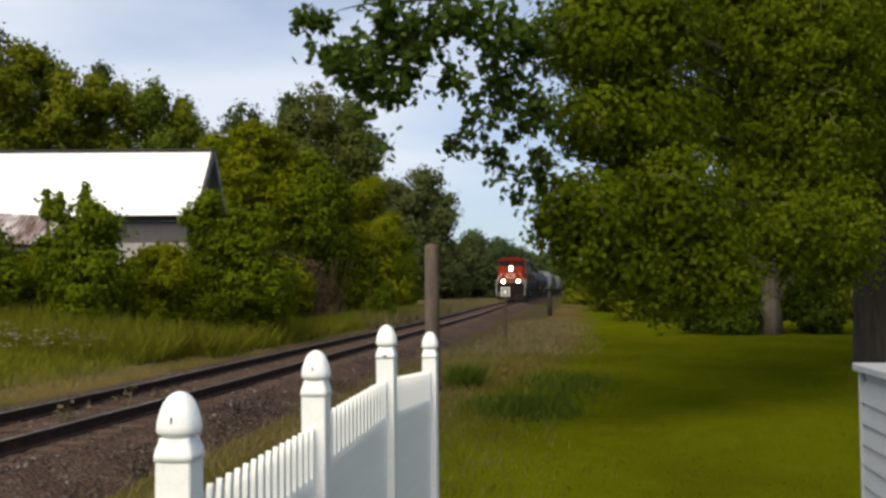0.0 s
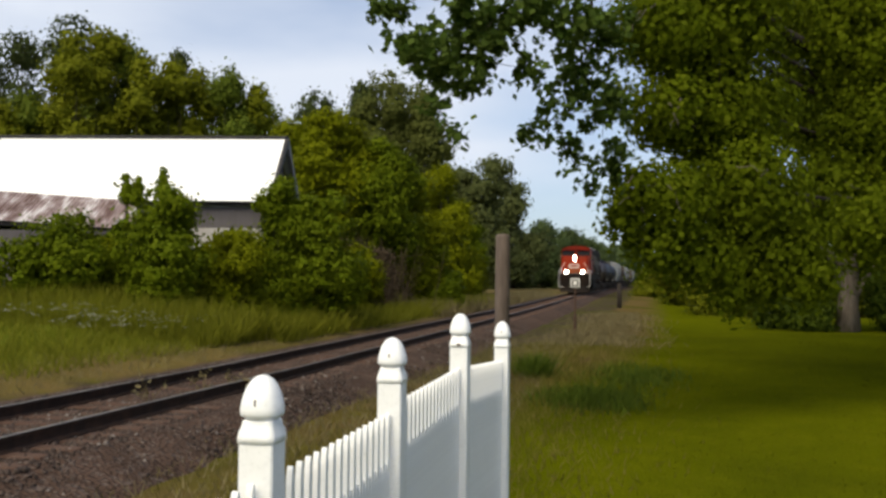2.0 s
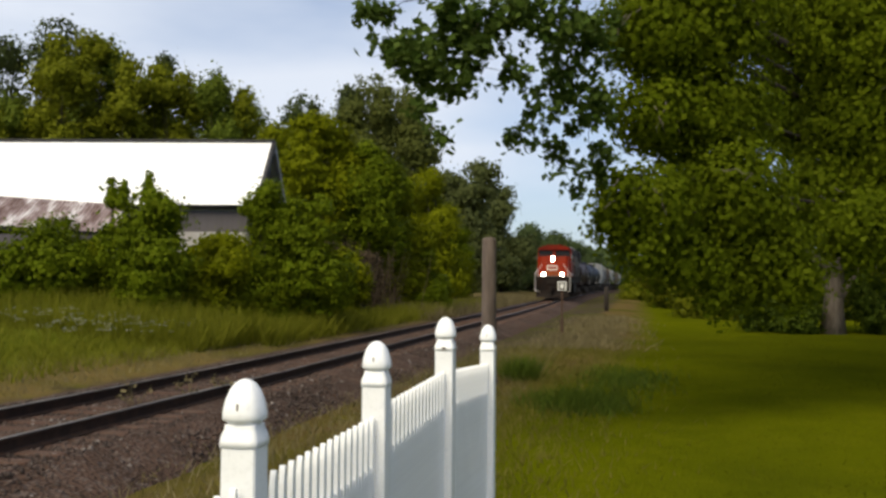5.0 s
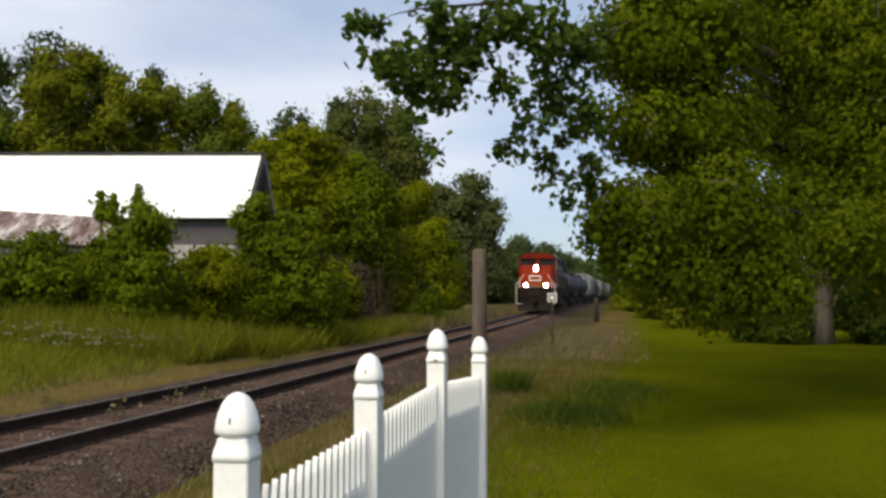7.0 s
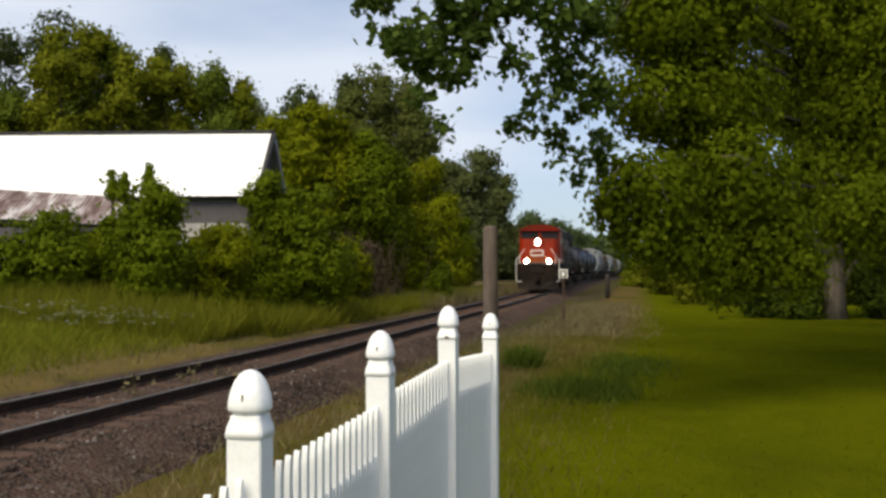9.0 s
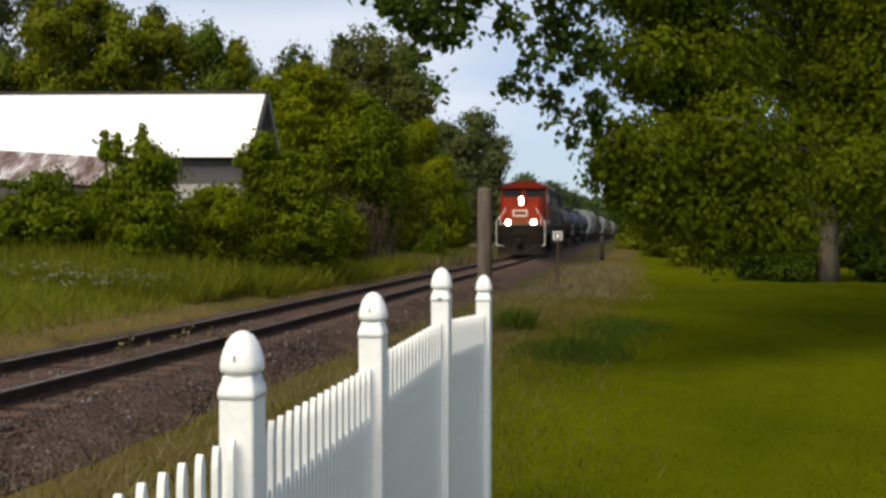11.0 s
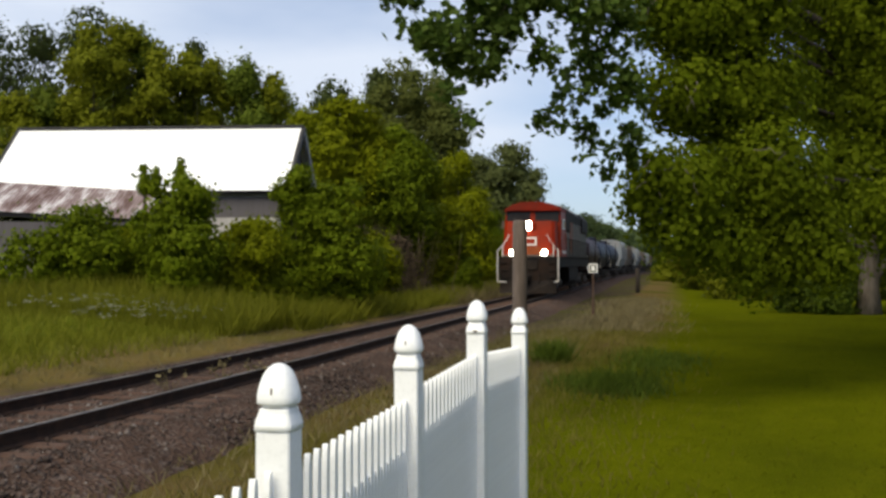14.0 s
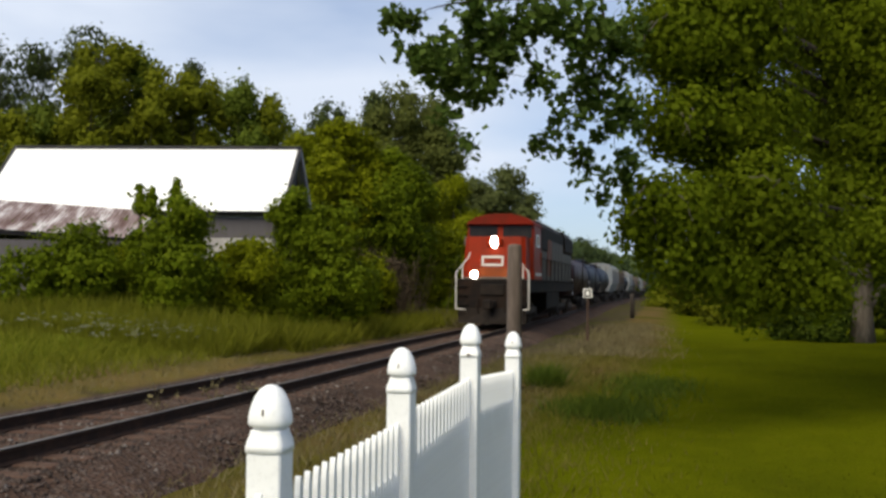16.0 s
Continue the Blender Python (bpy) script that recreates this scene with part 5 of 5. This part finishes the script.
        for k in range(10):
            side.tube([(sx * 1.52, 4.8 + k * 1.86, 2.03), (sx * 1.52, 4.8 + k * 1.86, 3.05)], 0.022, 6)
        part("side_handrail", side, M_UNDER, L)
    part("hose_set", Shape().tube([(-0.6, -0.12, 1.2), (-0.62, -0.28, 0.8), (-0.5, -0.2, 0.5)], 0.03, 6).tube([(0.6, -0.12, 1.2), (0.62, -0.28, 0.8), (0.5, -0.2, 0.5)], 0.03, 6), M_BLACK, pilot)
    part("fuel_tank", Shape().prism([(-1.0, 0.35), (1.0, 0.35), (1.42, 0.65), (1.42, 1.45), (-1.42, 1.45), (-1.42, 0.65)], 7.6, 13.6), M_BLACK, L, "black fuel tank")
    for y in (3.9, 17.6):
        bogie(L, y, (-1.95, 0.0, 1.95), 0.53, wheels)
    return L, wheels


def build_tank_car(material, label):
    c = thing("tank_car", label, "tank car", group="freight cars")
    wheels = []
    n, R = 20, 1.46
    prof = [(0.05, -8.3), (0.7, -8.2), (1.15, -7.98), (1.38, -7.65), (R, -7.2)] + [(R, -7.2 + 14.4 * k / 6) for k in range(1, 7)] + [(1.38, 7.65), (1.15, 7.98), (0.7, 8.2), (0.05, 8.3)]
    body = part("tank", Shape().lathe(prof, 28, 0, pose(0, 8.8, 2.42, 90)), material, c, smooth=True)
    for k in (-4.8, 0.0, 4.8):
        part("tank_band", Shape().lathe([(R + 0.004, -0.06), (R + 0.02, -0.05), (R + 0.02, 0.05), (R + 0.004, 0.06)], 28, 0, pose(0, 8.8 + k, 2.42, 90)), material, body)
    part("dome", Shape().lathe([(0.55, 3.7), (0.55, 4.05), (0.45, 4.15), (0.05, 4.2)], 14, 0, pose(0, 8.8, 0)), material, c)
    part("walkway", Shape().box(-0.9, 0.9, 7.2, 10.4, 3.86, 3.91), M_UNDER, c)
    part("sill", Shape().box(-0.35, 0.35, 0.0, 17.6, 0.85, 1.2, 0.03).box(-1.45, 1.45, 0.1, 0.5, 1.0, 1.2).box(-1.45, 1.45, 17.1, 17.5, 1.0, 1.2), M_UNDER, c)
    for sx in (-1, 1):
        lad = Shape().tube([(sx * 1.5, 8.3, 1.0), (sx * 1.5, 8.3, 3.9)], 0.025, 5).tube([(sx * 1.5, 8.8, 1.0), (sx * 1.5, 8.8, 3.9)], 0.025, 5)
        for k in range(8):
            lad.tube([(sx * 1.5, 8.3, 1.2 + k * 0.34), (sx * 1.5, 8.8, 1.2 + k * 0.34)], 0.02, 5)
        part("ladder", lad, M_UNDER, c)
    part("end_rail", Shape().tube([(-1.4, 0.2, 1.2), (-1.4, 0.2, 2.2), (1.4, 0.2, 2.2), (1.4, 0.2, 1.2)], 0.03, 6), M_GREYWHITE, c)
    for y in (2.2, 15.4):
        bogie(c, y, (-0.88, 0.88), 0.46, wheels)
    return c, wheels


def build_hopper_car(material, label, top=4.55):
    c = thing("hopper_car", label, "hopper car", group="freight cars")
    wheels = []
    body = part("body", Shape().prism([(-1.2, 1.25), (1.2, 1.25), (1.55, 2.2), (1.58, 3.9), (1.25, top - 0.15), (0.5, top), (-0.5, top), (-1.25, top - 0.15), (-1.58, 3.9), (-1.55, 2.2)], 1.2, 16.4), material, c)
    for sx in (-1, 1):
        for k in range(13):
            y = 1.3 + k * 1.24
            part("side_rib", Shape().box(sx * 1.60 - 0.05, sx * 1.60 + 0.05, y, y + 0.1, 2.1, 4.0), material, body)
    part("roof_walk", Shape().box(-0.4, 0.4, 1.2, 16.4, top + 0.03, top + 0.09), M_UNDER, c)
    part("sill", Shape().box(-0.35, 0.35, 0.0, 17.6, 0.85, 1.2, 0.03).box(-1.4, 1.4, 0.1, 0.6, 1.0, 1.25).box(-1.4, 1.4, 17.0, 17.5, 1.0, 1.25), M_UNDER, c)
    for k in range(3):
        y = 4.4 + k * 4.4
        part("chute", Shape().add([(-1.2, y - 1.6, 1.3), (1.2, y - 1.6, 1.3), (1.2, y + 1.6, 1.3), (-1.2, y + 1.6, 1.3), (-0.5, y - 0.3, 0.5), (0.5, y - 0.3, 0.5), (0.5, y + 0.3, 0.5), (-0.5, y + 0.3, 0.5)],
                                  [(0, 1, 2, 3), (7, 6, 5, 4), (0, 4, 5, 1), (1, 5, 6, 2), (2, 6, 7, 3), (3, 7, 4, 0)]), material, c)
    for y in (2.0, 15.6):
        bogie(c, y, (-0.88, 0.88), 0.46, wheels)
    return c, wheels


LOCO, LOCO_WHEELS = build_locomotive()
TANK_A, TANK_A_WHEELS = build_tank_car(M_TANKRED, "dirty maroon-grey railway tank car")
TANK_B, TANK_B_WHEELS = build_tank_car(M_TANKBLUE, "dirty blue-black railway tank car")
HOPPER_A, HOPPER_A_WHEELS = build_hopper_car(M_HOPPER, "pale grey covered hopper car")
HOPPER_B, HOPPER_B_WHEELS = build_hopper_car(M_HOPPERBROWN, "dusty grey-brown covered hopper car", 4.3)
TRAIN_SIZE = 0.985
CARS = [(LOCO, 0.0), (TANK_A, 22.6), (TANK_B, 40.6), (copy_thing(TANK_B, Matrix.Identity(4)), 58.6), (HOPPER_A, 76.6), (HOPPER_B, 94.6)]
for k in range(14):
    CARS.append((copy_thing((TANK_B, HOPPER_A, TANK_B, HOPPER_B)[k % 4], Matrix.Identity(4)), 112.6 + 18.0 * k))


# ---- the pieces of the track bed ----
build_ties(TRACK)


# ---- what moves ----
def train_y(t):
    """Place of the locomotive's front along the track; it comes on at an even pace."""
    return 110.0 - 4.0 * t - 0.016 * t * t


def on_line(y, length):
    """A car's pose with its two ends on the line."""
    x0, x1, z0, z1 = float(track_bend(y)), float(track_bend(y + length)), float(track_rise(y)), float(track_rise(y + length))
    return pose(TRACK_X + x0, y, RAIL_TOP + z0, math.degrees((z1 - z0) / length), 0, math.degrees((x0 - x1) / length))


def motions():
    for car, behind in CARS:
        car.scale = (TRAIN_SIZE,) * 3
        walk(car, [(t, on_line(train_y(t) + behind * TRAIN_SIZE, 17.0)) for t in range(0, 17)])
    step = 4 / FPS
    for wheels in (LOCO_WHEELS, TANK_A_WHEELS, TANK_B_WHEELS, HOPPER_A_WHEELS, HOPPER_B_WHEELS):
        for w, at, r in wheels:
            walk(w, [(k * step, pose(*at, math.degrees((train_y(0) - train_y(k * step)) / (r * TRAIN_SIZE)))) for k in range(121)])


motions()
